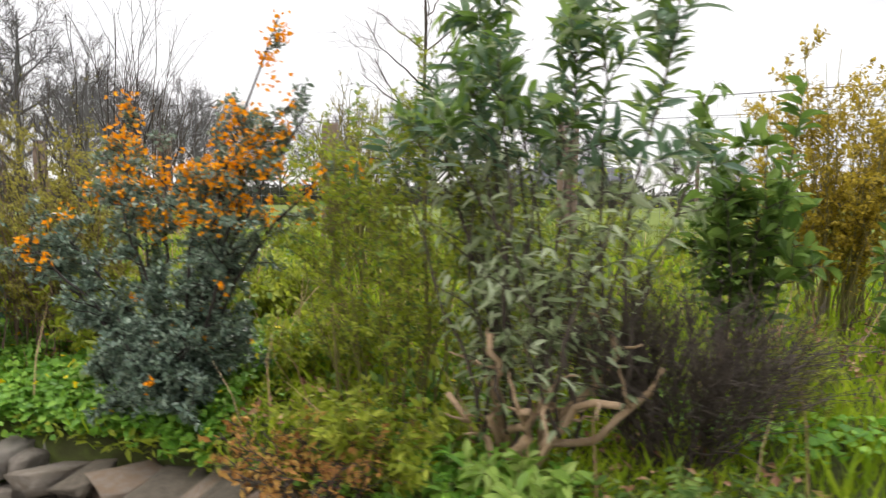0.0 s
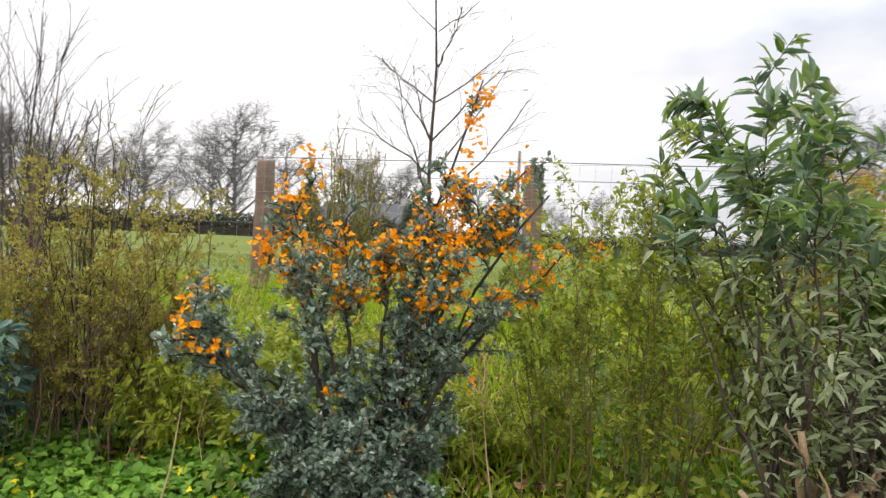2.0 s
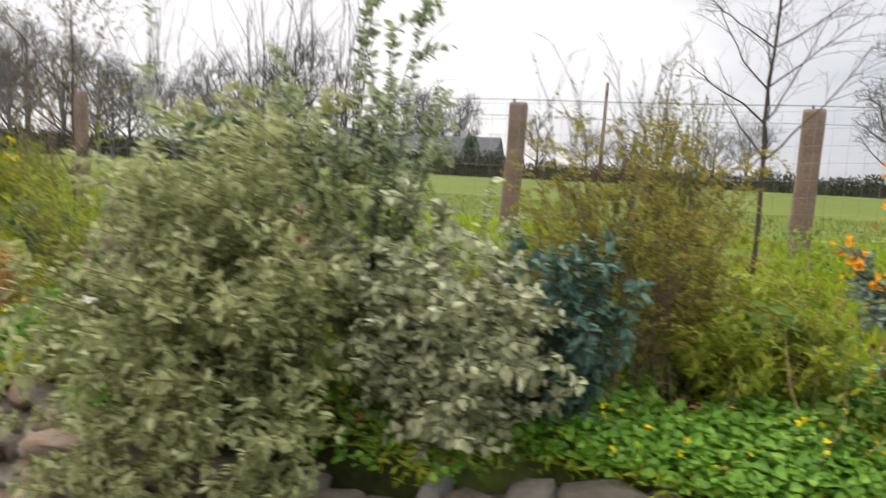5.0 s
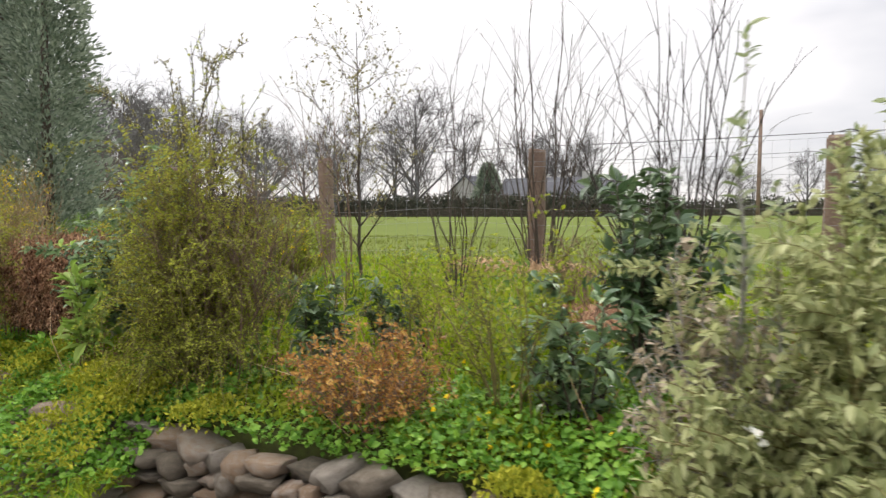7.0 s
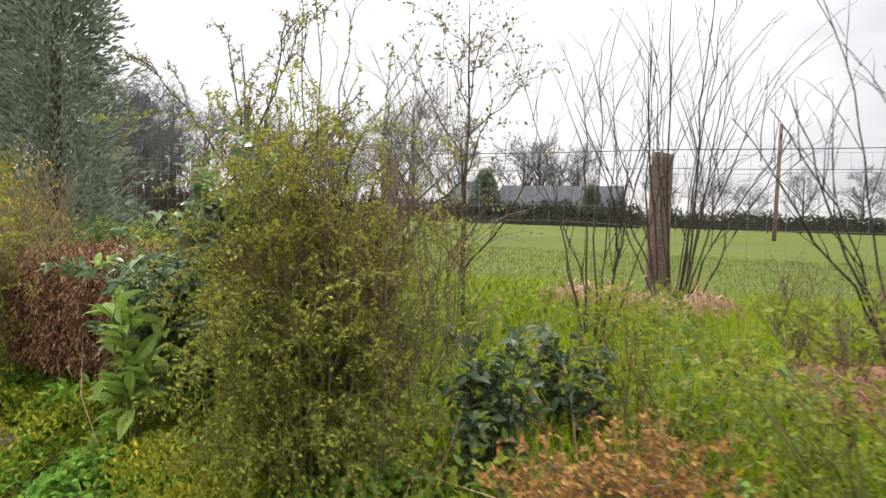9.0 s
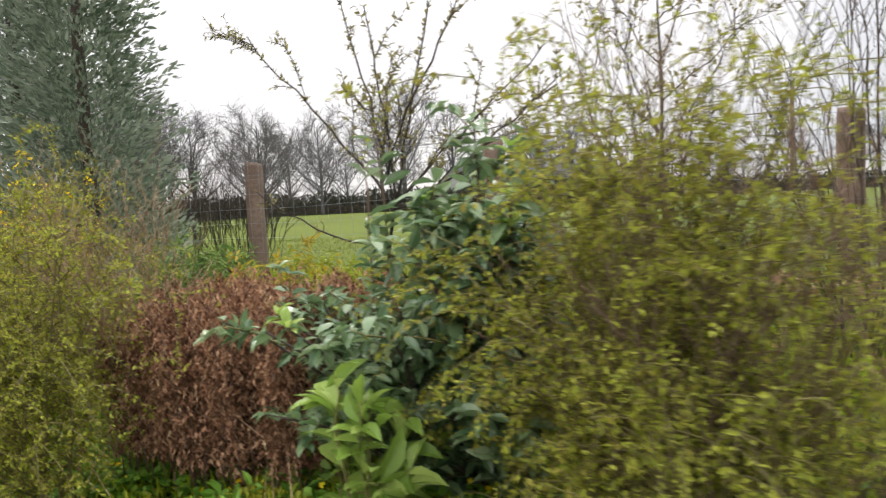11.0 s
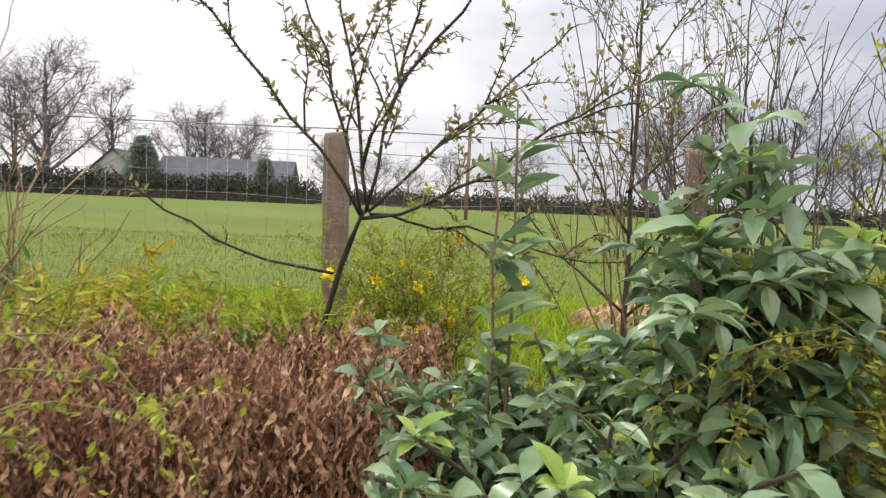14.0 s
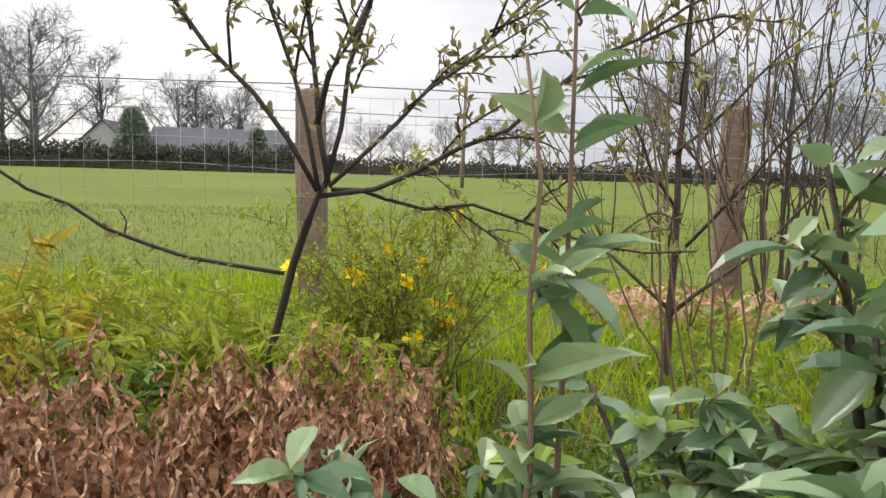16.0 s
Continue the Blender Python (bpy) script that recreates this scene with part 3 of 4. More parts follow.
pruned_bush()
leafy("young_laurel", "slender young laurel with upright glossy green leaves", 51, 1.21, -2.23, 1.38, 0.27, 12, 820, 0.09, 0.42, L_MID, M_BARK, BROAD, 0.007, 5, 0.14, 0.0, start=0.4, scale=0.73)
bare("dead_brown_shrub", "tangle of dead dark brown twigs", 52, 1.13, -2.66, 0.62, 0.46, 110, 0.004, M_BARK, 8, 0.2, 0.5, scale=0.71)
spray("golden_bush", "golden-leaved bush beside the fence", 53, 1.45, -1.45, 1.5, 0.42, 60, 19000, L_GOLD, size=0.026, scale=0.76)
spray("feathery_yellow_plant", "feathery yellow-green plant by the wall", 54, 1.36, -2.35, 0.38, 0.14, 16, 900, L_LIME, size=0.025, tlen=0.08, scale=0.72)
spray("dry_yellowing_plant", "low plant with yellowing and brown leaves", 55, 0.42, -2.98, 0.30, 0.36, 50, 1300, L_OCHRE, M_BARK, 0.034, tlen=0.08, scale=0.7)
leafy("broad_leaved_weed", "clump of bright green broad-leaved weed", 56, 0.9, -2.93, 0.26, 0.22, 20, 340, 0.08, 0.4, L_YOUNG, M_OLIVETWIG, BROAD, 0.003, 2, 0.06, 0.1, scale=0.7)
leafy("broad_leaved_weed", "clump of bright green broad-leaved weed", 57, 0.7, -2.95, 0.26, 0.14, 14, 220, 0.06, 0.35, L_CELAND, M_OLIVETWIG, BROAD, 0.003, 2, 0.06, 0.1, scale=0.7)
leafy("tall_laurel", "slender laurel with broad green leaves near the fence", 58, 1.62, -2, 1.0, 0.18, 6, 240, 0.08, 0.4, L_MID, M_BARK, BROAD, 0.007, 3, 0.1, 0.0, scale=0.74)

leafy("blue_green_bush", "small bush with drooping blue-green leaves", 61, -1.26, -2.97, 0.98, 0.35, 26, 3400, 0.058, 0.36, L_TEAL, M_BARK, SLIM, 0.006, 5, 0.10, 0.55, scale=0.75)
leafy("variegated_bush", "dense bush with cream-edged grey-green leaves", 62, -1.50, -3.2, 1.0, 0.43, 70, 12000, 0.042, 0.58, L_VARIEG, M_BARK, SLIM, 0.006, 7, 0.14, 0.25, low=0.2, scale=0.75)


def pale_evergreen():
    def stems(rng):
        s = fan(rng, 80, 0.62, 1.42, 0.006, 0.3, 0.3, 0.08, 0.8, 0.01)
        for _ in range(70):
            s.append(shoot(rng, (rng.uniform(-0.3, 0.3), 0, 0.05), (rng.uniform(-0.60, 0.58), rng.uniform(-0.62, -0.3), rng.uniform(-0.25, 0.75)), 0.006, 0.002, 0.5, 8, 0.01))
        return s
    bush("pale_evergreen", "billowing pale olive evergreen bush with a few white flowers", 63, -2.12, -3.2, stems, [(0, 9, 0.17, 0.003, 0.15, 0.6, 0.1)],
         [("foliage", (0, 1), 34000, 0.046, 0.40, SLIM, L_PITTO, dict(rise=0.5, start=0.15)),
          ("blossom", (0, 1), 9, 0.022, 0, None, L_WHITE, dict(zlo=0.3, bunch=3, loose=0.02, petals=7))], M_OLIVETWIG, scale=0.74)


pale_evergreen()

leafy("tall_evergreen", "upright evergreen with small leaves on dark shoots", 64, -1.84, -2.95, 1.70, 0.45, 24, 6500, 0.042, 0.5, L_GREY, M_DARK, SLIM, 0.007, 7, 0.16, 0.0, low=0.7, scale=0.74)
spray("feathery_brown_shrub", "feathery shrub with arching brown twigs and olive leaves", 65, -1.1, -2.68, 1.4, 0.60, 60, 26000, L_OLIVE, M_REDTWIG, 0.022, bow=0.5, per=6, droop=0.15, foot=0.38, low=0.4, scale=0.7)
bare("budding_shoots", "long arching twigs in small leaf", 191, -1.12, -2.66, 1.85, 0.6, 16, 0.005, M_DARK, 7, 0.24, 0.3, buds=700, bud_mat=L_OLIVE, scale=0.7)
bare("brown_thicket", "thicket of fine brown twigs", 192, -1.08, -2.7, 0.8, 0.46, 36, 0.004, M_REDTWIG, 8, 0.2, 0.3, foot=0.4, scale=0.7)
bare("willow_stems", "clump of upright willowy stems in bud", 66, -0.87, -1.13, 1.45, 0.34, 48, 0.0085, M_OLIVETWIG, 5, 0.25, 0.15, buds=2200, bud_mat=L_OLIVE, bud_size=0.026, scale=0.8)
leafy("thin_sapling", "single thin dark sapling", 67, -0.87, -2.39, 0.95, 0.03, 1, 14, 0.04, 0.4, L_MID, M_DARK, SLIM, 0.006, 3, 0.08, 0.0, low=0.95, scale=0.75)
leafy("foxglove_clump", "rosette of broad soft green leaves", 68, -0.60, -2.55, 0.46, 0.24, 16, 210, 0.10, 0.36, L_MID, M_OLIVETWIG, BROAD, 0.004, 1, 0.08, 0.25, scale=0.75)


def bare_tree(name, label, seed, base, height, spread, r, bark, limbs=9, per=5, tlen=0.6, foot=0.35, lean=(0, 0), buds=0, bud_mat=None, sides=7, group="", sets=2, scale=1.0):
    """A bare young tree: a trunk, limbs from it and twigs."""
    rng = np.random.default_rng(seed)
    ob = thing(name, base, label, "tree", group, "", scale)
    trunk = [shoot(rng, (0, 0, -0.1), (lean[0], lean[1], height), r, r * 0.15, 0.05, 14, 0.012 * height / 3)]
    pts, rad = trunk[0]
    limb = []
    for i in range(limbs):
        u = foot + (0.95 - foot) * (i + rng.uniform(0, 1)) / limbs
        k = int(u * 13)
        az = i * 2.4 + rng.uniform(-0.5, 0.5)
        ln = spread * (1.15 - 0.7 * (u - foot) / (1 - foot)) * rng.uniform(0.7, 1.1)
        tip = pts[k] + np.array([math.cos(az) * ln, math.sin(az) * ln, ln * rng.uniform(0.6, 1.3)])
        limb.append(shoot(rng, pts[k], tip, rad[k] * 0.6, rad[k] * 0.12 + 0.001, -0.15, 9, 0.01 * height / 3))
    tw = [twigs(rng, limb + trunk, per, tlen, r * 0.12, 0.3, 1.0)]
    for _ in range(sets - 1):
        tw.append(twigs(rng, tw[-1], 3, tlen * 0.5, r * 0.07, 0.2, 0.9))
    part("trunk", wood(trunk, sides), bark, ob)
    for q in limb:
        part("limb", wood([q], 5), bark, ob)
    part("twig_spray", wood([s for q in tw for s in q], 3), bark, ob)
    if buds:
        part("foliage", foliage(rng, [s for q in tw for s in q] + limb, buds, 0.03, 0.5, SMALL, 0.2, 0.8), bud_mat, ob, "", False)
    return ob


bare_tree("birch_sapling", "bare pale-barked sapling before the fence", 71, at(-0.44, -1.07), 2.9, 0.62, 0.018, M_BARK, 20, 7, 0.34, 0.30, scale=0.8)

# ---- the middle of the bed ----
leafy("grey_dry_bush", "straggly bush with grey and brown dry leaves", 81, -2.42, -3.22, 0.95, 0.28, 36, 3000, 0.036, 0.42, L_DRY, M_PALE, SLIM, 0.006, 6, 0.15, 0.1, scale=0.8)
leafy("grey_upright_shoot", "upright shoot with grey leathery leaves", 82, -2.36, -3.24, 1.6, 0.06, 3, 240, 0.05, 0.4, L_GREY, M_PALE, SLIM, 0.007, 4, 0.08, 0.0, low=0.85, scale=0.82)
leafy("dark_laurel", "dense dark green laurel bush", 83, -2.68, -2.42, 1.05, 0.24, 18, 1500, 0.07, 0.45, L_DARK, M_BARK, BROAD, 0.008, 5, 0.14, 0.15, scale=1)
leafy("pale_shoots", "low bush with pale cream and green shoots", 84, -2.86, -2.72, 0.56, 0.20, 14, 700, 0.055, 0.45, L_LAUREL, M_BARK, BROAD, 0.006, 4, 0.1, 0.0, scale=1.05)
spray("orange_brown_plant", "low twiggy plant with orange-brown leaves", 85, -3.58, -2.9, 0.40, 0.33, 60, 3200, L_OCHRE, M_REDTWIG, 0.024, tlen=0.12, r=0.003, scale=0.92)

spray("light_green_shrub", "thin light green shrub in young leaf", 86, -3.08, -2.72, 0.75, 0.32, 16, 1500, L_KERRIA, tlen=0.18, scale=1)
spray("light_green_shrub", "thin light green shrub in young leaf", 87, -3.61, -2.31, 0.62, 0.3, 12, 1200, L_KERRIA, tlen=0.18, scale=0.95)
leafy("small_evergreen", "small evergreen bush with glossy leaves", 88, -4.04, -2.58, 0.55, 0.18, 10, 520, 0.06, 0.42, L_DARK, M_BARK, BROAD, 0.006, 4, 0.1, 0.1, scale=0.92)
leafy("small_evergreen", "small evergreen bush with glossy leaves", 89, -3.9, -2.2, 0.42, 0.18, 9, 420, 0.055, 0.42, L_DARK, M_BARK, BROAD, 0.006, 4, 0.1, 0.1, scale=0.92)
spray("arching_olive_bush", "large arching bush with tiny yellow-green leaves", 90, -4.60, -2.72, 1.42, 0.50, 46, 25000, L_LIME, M_OLIVETWIG, 0.0165, bow=0.75, per=15, tlen=0.30, droop=0.45, low=0.3,
      extra=(("foliage", (1, 2), 14000, 0.018, 0.5, SMALL, L_OLIVE, dict(rise=0.5)),), scale=0.89)
spray("arching_olive_bush", "low skirt of arching twigs with lines of yellow-green leaves", 199, -4.46, -2.84, 0.95, 0.52, 34, 11000, L_LIME, M_OLIVETWIG, 0.0175, bow=0.8, per=11, tlen=0.26, droop=0.6, low=0.25, scale=0.89)
bare("budding_shoots", "long upright twigs in small leaf", 190, -4.56, -2.6, 1.75, 0.45, 11, 0.005, M_DARK, 7, 0.22, 0.1, buds=1500, bud_mat=L_LIME, scale=0.89)
bare("brown_thicket", "thicket of fine brown twigs", 91, -4.44, -2.72, 1.2, 0.48, 60, 0.0035, M_REDTWIG, 9, 0.25, 0.55, foot=0.3, scale=0.89)
bare("coppiced_stems", "fan of bare coppiced stems beside the fence", 92, -3.78, -0.24, 2.4, 0.75, 18, 0.0085, M_BARK, 5, 0.6, 0.1, scale=0.93)
bare("coppiced_stems", "fan of bare brown coppiced stems", 198, -4.02, -1.15, 1.9, 0.62, 10, 0.007, M_BARK, 4, 0.5, 0.1, scale=0.93)
bare("coppiced_stems", "fan of bare coppiced stems", 93, -4.68, -1.46, 1.85, 0.45, 9, 0.0055, M_REDTWIG, 3, 0.5, 0.1, lean=(-0.25, 0), scale=0.91)
bare("coppiced_stems", "fan of bare dark coppiced stems", 94, -2.74, -1.33, 1.9, 0.6, 14, 0.008, M_DARK, 4, 0.5, 0.1, lean=(-0.15, 0), scale=1)


def heap(name, label, seed, x, y, rx, ry, h, count, material, size=0.09, scale=1.0):
    """A heap of loose litter over a mound."""
    rng = np.random.default_rng(seed)
    ob = thing(name, at(x, y, 0.01), label, "heap", scale=scale)
    bm = bmesh.new()
    bmesh.ops.create_icosphere(bm, subdivisions=3, radius=1)
    for v in bm.verts:
        n = noise.noise(v.co * 2.2 + Vector((seed, 0, 0)))
        v.co = Vector((v.co.x * rx, v.co.y * ry, max(v.co.z, -0.1) * h)) * (1 + 0.25 * n)
    me = bpy.data.meshes.new("mound")
    bm.to_mesh(me)
    bm.free()
    me.materials.append(material)
    m = new("mound", me)
    m.parent = ob
    d = unit(rng.normal(0, 1, (count, 3)) + np.array([0, 0, 0.4]))
    d[:, 2] = np.abs(d[:, 2])
    pos = d * np.array([rx, ry, h]) * rng.uniform(0.9, 1.12, (count, 1))
    axis = unit(np.cross(d, rng.normal(0, 1, (count, 3))) + 0.3 * rng.normal(0, 1, (count, 3)))
    part("litter", leaves(pos, axis, d, size * rng.uniform(0.5, 1.3, count), 0.13, SMALL), material, ob, "", False)


heap("straw_heap", "heap of pale straw mulch at the fence", 95, -4.28, -0.16, 0.34, 0.2, 0.12, 2200, L_STRAW, scale=0.93)
heap("straw_heap", "heap of pale straw mulch at the fence", 96, -3.72, -0.22, 0.36, 0.2, 0.13, 2400, L_STRAW, scale=0.93)
heap("dead_leaf_heap", "low heap of dead red-brown leaves", 97, -2.95, -1.55, 0.42, 0.32, 0.13, 4000, L_BROWN, 0.05, scale=1)
bare("brown_thicket", "tangle of fine brown twigs", 196, -3, -1.6, 0.5, 0.4, 30, 0.004, M_REDTWIG, 6, 0.2, 0.3, foot=0.3, scale=1)


# ---- the far end of the bed ----
def bay_laurel():
    """The laurel that the walk ends at: leaves in drooping whorls round the shoot tips, the near ones pieces of their own."""
    rng = np.random.default_rng(101)
    ob = thing("bay_laurel", at(-5.04, -2.46), "large glossy dark green laurel bush", "shrub", scale=0.93)
    low, tall = [], []
    for i in range(48):
        low.append(shoot(rng, (-0.15, 0, 0), (rng.uniform(-0.60, 0.05), rng.uniform(-0.42, 0.15), rng.uniform(0.22, 0.60)), 0.009, 0.003, 0.35, 8, 0.01))
    for i in range(12):
        low.append(shoot(rng, (-0.05, 0, 0), (rng.uniform(-0.30, 0.08), rng.uniform(-0.15, 0.25), rng.uniform(0.40, 0.64)), 0.009, 0.003, 0.3, 8, 0.01))
    for i in range(62):
        u = rng.uniform(0, 1)
        tall.append(shoot(rng, (0.08, 0, 0), (0.03 + rng.normal(0, 0.15) * (1.15 - 0.6 * u), rng.uniform(-0.34, 0.16) * (1.1 - 0.5 * u), 0.28 + 0.52 * u), 0.009, 0.003, 0.3, 8, 0.01))
    for tip in ((0.04, -0.06, 1.04), (0.10, 0.04, 0.98), (0.16, 0.0, 0.92), (-0.04, 0.1, 0.9), (0.20, -0.04, 0.80)):
        tall.append(shoot(rng, (0.05, 0, 0), tip, 0.010, 0.003, 0.15, 9, 0.008))
    for i in range(14):
        tall.append(shoot(rng, (0.08, 0, 0), (rng.uniform(-0.10, 0.18), rng.uniform(-0.26, -0.06), rng.uniform(0.5, 0.86)), 0.009, 0.003, 0.3, 8, 0.01))
    low_side = twigs(rng, low, 4, 0.13, 0.003, 0.3, 0.6)
    tall_side = twigs(rng, tall, 4, 0.12, 0.003, 0.3, 0.6)
    for q in low + tall:
        part("stem", wood([q], 6), M_BARK, ob)
    part("twig_spray", wood(low_side + tall_side, 4), M_OLIVETWIG, ob)
    part("inner_foliage", foliage(rng, low + low_side, 2600, 0.052, 0.40, BROAD, 0.15, 0.5, 0.3), L_LAUREL, ob, "", False)
    part("inner_foliage", foliage(rng, tall + tall_side, 3000, 0.062, 0.42, BROAD, 0.2, 0.5, 0.3), L_LAUREL, ob, "", False)

    def whorls(ends, count, tilt, back=0.02):
        """Places and axes of leaves set round each tip, the outer ones hanging."""
        pos, axis = [], []
        for pts, _ in ends:
            t = unit(pts[-1] - pts[-2])
            turn = rng.uniform(0, 6.28)
            for k in range(count):
                a = turn + k * 2.4
                out = unit(np.array([math.cos(a), math.sin(a), 0]) + 0.25 * rng.normal(0, 1, 3))
                drop = tilt - 0.75 * k / count + rng.normal(0, 0.18)
                pos.append(pts[-1] - t * back * k * 0.35)
                axis.append(unit(out + np.array([0, 0, drop])))
        return np.array(pos), np.array(axis)

    for ends, size in ((low_side, 0.056), (tall_side, 0.068)):
        p, ax = whorls(ends, 6, 0.35)
        k = len(p)
        up = unit(np.array([0, -0.1, 1.0]) + 0.25 * rng.normal(0, 1, (k, 3)))
        part("outer_foliage", leaves(p, ax, up, size * rng.uniform(0.65, 1.2, k), 0.42, BROAD), L_LAUREL, ob, "", False)
    young = [q for q in low + tall if rng.uniform() < 0.30]
    p, ax = whorls(young, 6, 0.9, 0.01)
    k = len(p)
    part("young_foliage", leaves(p, ax, np.tile([0.0, -0.2, 1.0], (k, 1)), 0.055 * rng.uniform(0.7, 1.2, k), 0.42, BROAD), L_YOUNG, ob, "yellow-green young leaf tips", False)
    shapes = []
    for k in range(6):
        v, f = leaves(np.zeros((1, 3)), np.array([[1.0, 0, 0]]), np.array([[0, 0, 1.0]]), np.array([0.085]), rng.uniform(0.38, 0.48), BROAD)
        v[:, 2] += 0.010 * np.sin(v[:, 0] * 45 + k) + 0.006 * np.cos(v[:, 1] * 130 + k)
        me = mesh_from("leaf", v, f, L_LAUREL)
        me.shade_smooth()
        shapes.append(me)
    for ends, count, size in ((low, 2, 0.72), (tall, 4, 0.92)):
        p, ax = whorls(ends, count, 0.1)
        for q, d in zip(p, ax):
            up = unit(np.array([0, -0.2, 1.0]) + 0.3 * rng.normal(0, 1, 3))
            sd = unit(np.cross(up, d))
            up = np.cross(d, sd)
            s = size * rng.uniform(0.75, 1.25)
            o = new("leaf", shapes[rng.integers(6)])
            o.parent = ob
            o.matrix_basis = Matrix(((d[0] * s, sd[0] * s, up[0] * s, q[0]), (d[1] * s, sd[1] * s, up[1] * s, q[1]), (d[2] * s, sd[2] * s, up[2] * s, q[2]), (0, 0, 0, 1)))


leafy("laurel_sucker", "upright laurel sucker with large grey-green leaves", 116, -5.36, -2.44, 1.5, 0.05, 2, 120, 0.088, 0.33, L_LAUREL, M_REDTWIG, BROAD, 0.007, 2, 0.05, 0.0, start=0.1, low=0.92, scale=0.92)
leafy("young_laurel_shoot", "young laurel shoot with bright pale green leaves", 102, -5.13, -2.86, 0.64, 0.15, 9, 150, 0.112, 0.40, L_YOUNG, M_OLIVETWIG, BROAD, 0.006, 2, 0.06, 0.0, start=0.3, category="plant", scale=0.9)


def dead_fern():
    rng = np.random.default_rng(103)
    ob = thing("dead_brown_plant", at(-5.83, -2.34), "broad clump of dead red-brown drooping leaves", "plant", scale=0.9)
    stems = []
    for _ in range(520):
        b = np.array([rng.uniform(-0.44, 0.40), rng.uniform(-0.30, 0.40), 0])
        stems.append(shoot(rng, b, b + np.array([rng.normal(0, 0.05), rng.normal(0, 0.045), rng.uniform(0.42, 0.67)]), 0.003, 0.0015, 0.2, 6, 0.006))
    part("twig_spray", wood(stems, 3), M_REDTWIG, ob)
    part("foliage", foliage(rng, stems, 70000, 0.036, 0.18, SHRED, 0.2, 0.0, 1.4, jitter=0.02), L_BROWN, ob, "", False)
    part("foliage", foliage(rng, stems, 5500, 0.036, 0.15, SHRED, 0.3, 0.0, 1.6, jitter=0.018), L_STRAW, ob, "paler tan dead leaves", False)


dead_fern()


def forked_tree():
    rng = np.random.default_rng(104)
    ob = thing("forked_young_tree", at(-5.81, -1.67), "young dark-barked tree with forked spreading branches in bud", "tree", scale=0.93)
    trunk = [(wobble(rng, bezier(np.array([0.0, 0.0, -0.05]), np.array([0.08, -0.04, 0.48]), np.array([0.21, -0.14, 0.81]), 10), 0.003), np.linspace(0.0095, 0.0075, 10))]
    fork = np.array([0.21, -0.14, 0.81])
    low = np.array([0.12, -0.06, 0.63])
    limb = [shoot(rng, fork, np.array([0.08, -0.08, 1.63]), 0.006, 0.0025, 0.1, 10, 0.010), shoot(rng, fork, np.array([0.43, -0.13, 1.73]), 0.0055, 0.0025, 0.15, 10, 0.010),
            shoot(rng, fork, np.array([-0.37, -0.28, 1.53]), 0.0055, 0.0025, 0.05, 10, 0.010), shoot(rng, fork, np.array([0.80, 0.02, 1.38]), 0.005, 0.0025, 0.05, 10, 0.010),
            shoot(rng, low, np.array([-0.42, -0.23, 0.89]), 0.005, 0.0025, -0.6, 10, 0.008), shoot(rng, fork, np.array([-0.10, 0.02, 1.73]), 0.005, 0.0025, 0.1, 10, 0.010),
            shoot(rng, fork - np.array([0.02, 0, 0.05]), np.array([0.93, -0.28, 1.18]), 0.006, 0.0025, -0.15, 10, 0.012), shoot(rng, fork, np.array([0.98, -0.08, 0.69]), 0.005, 0.002, 0.3, 10, 0.012),
            shoot(rng, fork + np.array([0.02, 0, 0.1]), np.array([0.63, -0.28, 1.63]), 0.006, 0.002, 0.1, 10, 0.012)]
    tw = twigs(rng, limb[:4] + limb[5:], 5, 0.30, 0.003, 0.15, 1.1)
    tw += twigs(rng, tw + limb, 3, 0.10, 0.002, 0.2, 0.8)
    part("trunk", wood(trunk, 8), M_DARK, ob)
    for q in limb:
        part("branch", wood([q], 6), M_DARK, ob)
    part("twig_spray", wood(tw, 4), M_DARK, ob)
    part("foliage", foliage(rng, limb + tw, 2600, 0.025, 0.42, SLIM, 0.2, 0.7), L_BUD, ob, "opening leaf buds", False)


forked_tree()
spray("yellow_flowered_shrub", "green-stemmed shrub with yellow pompom flowers", 105, -5.44, -1.05, 0.78, 0.50, 60, 7000, L_KERRIA, M_OLIVETWIG, 0.024, tlen=0.18,
      extra=(("blossom", (0, 1), 16, 0.02, 0, None, L_YELLOW, dict(zlo=0.2, bunch=6, loose=0.012, petals=7)),), scale=0.92)
bare_tree("budding_tree", "small tree with fine grey twigs in bud", 106, at(-4.72, -1.22), 1.9, 0.46, 0.015, M_BARK, 14, 6, 0.30, 0.2, buds=1300, bud_mat=L_BUD, scale=0.91)
spray("arching_lime_bush", "arching bush with lines of tiny yellow-green leaves", 107, -6.27, -2.84, 1.36, 0.40, 34, 19000, L_LIME, M_OLIVETWIG, 0.016, bow=0.75, per=13, tlen=0.32, droop=0.5, low=0.3,
      extra=(("foliage", (1, 2), 6000, 0.018, 0.5, SMALL, L_OLIVE, dict(rise=0.5)),), scale=0.92)
spray("arching_lime_bush", "arching bush with lines of tiny yellow-green leaves", 108, -7.04, -2.22, 1.2, 0.5, 36, 15000, L_OLIVE, M_OLIVETWIG, 0.02, bow=0.7, per=12, tlen=0.3, droop=0.4, low=0.3, scale=0.95)
leafy("leafy_weeds", "tall leafy weeds, green and yellowing", 109, -6.12, -1.66, 0.66, 0.48, 110, 7500, 0.055, 0.24, L_KERRIA, M_OLIVETWIG, SLIM, 0.003, 3, 0.08, 0.35, scale=0.92)
leafy("leafy_weeds", "tall leafy weeds, green and yellowing", 110, -6.91, -1.55, 0.66, 0.5, 110, 7500, 0.055, 0.24, L_MID, M_OLIVETWIG, SLIM, 0.003, 3, 0.08, 0.35, scale=0.95)
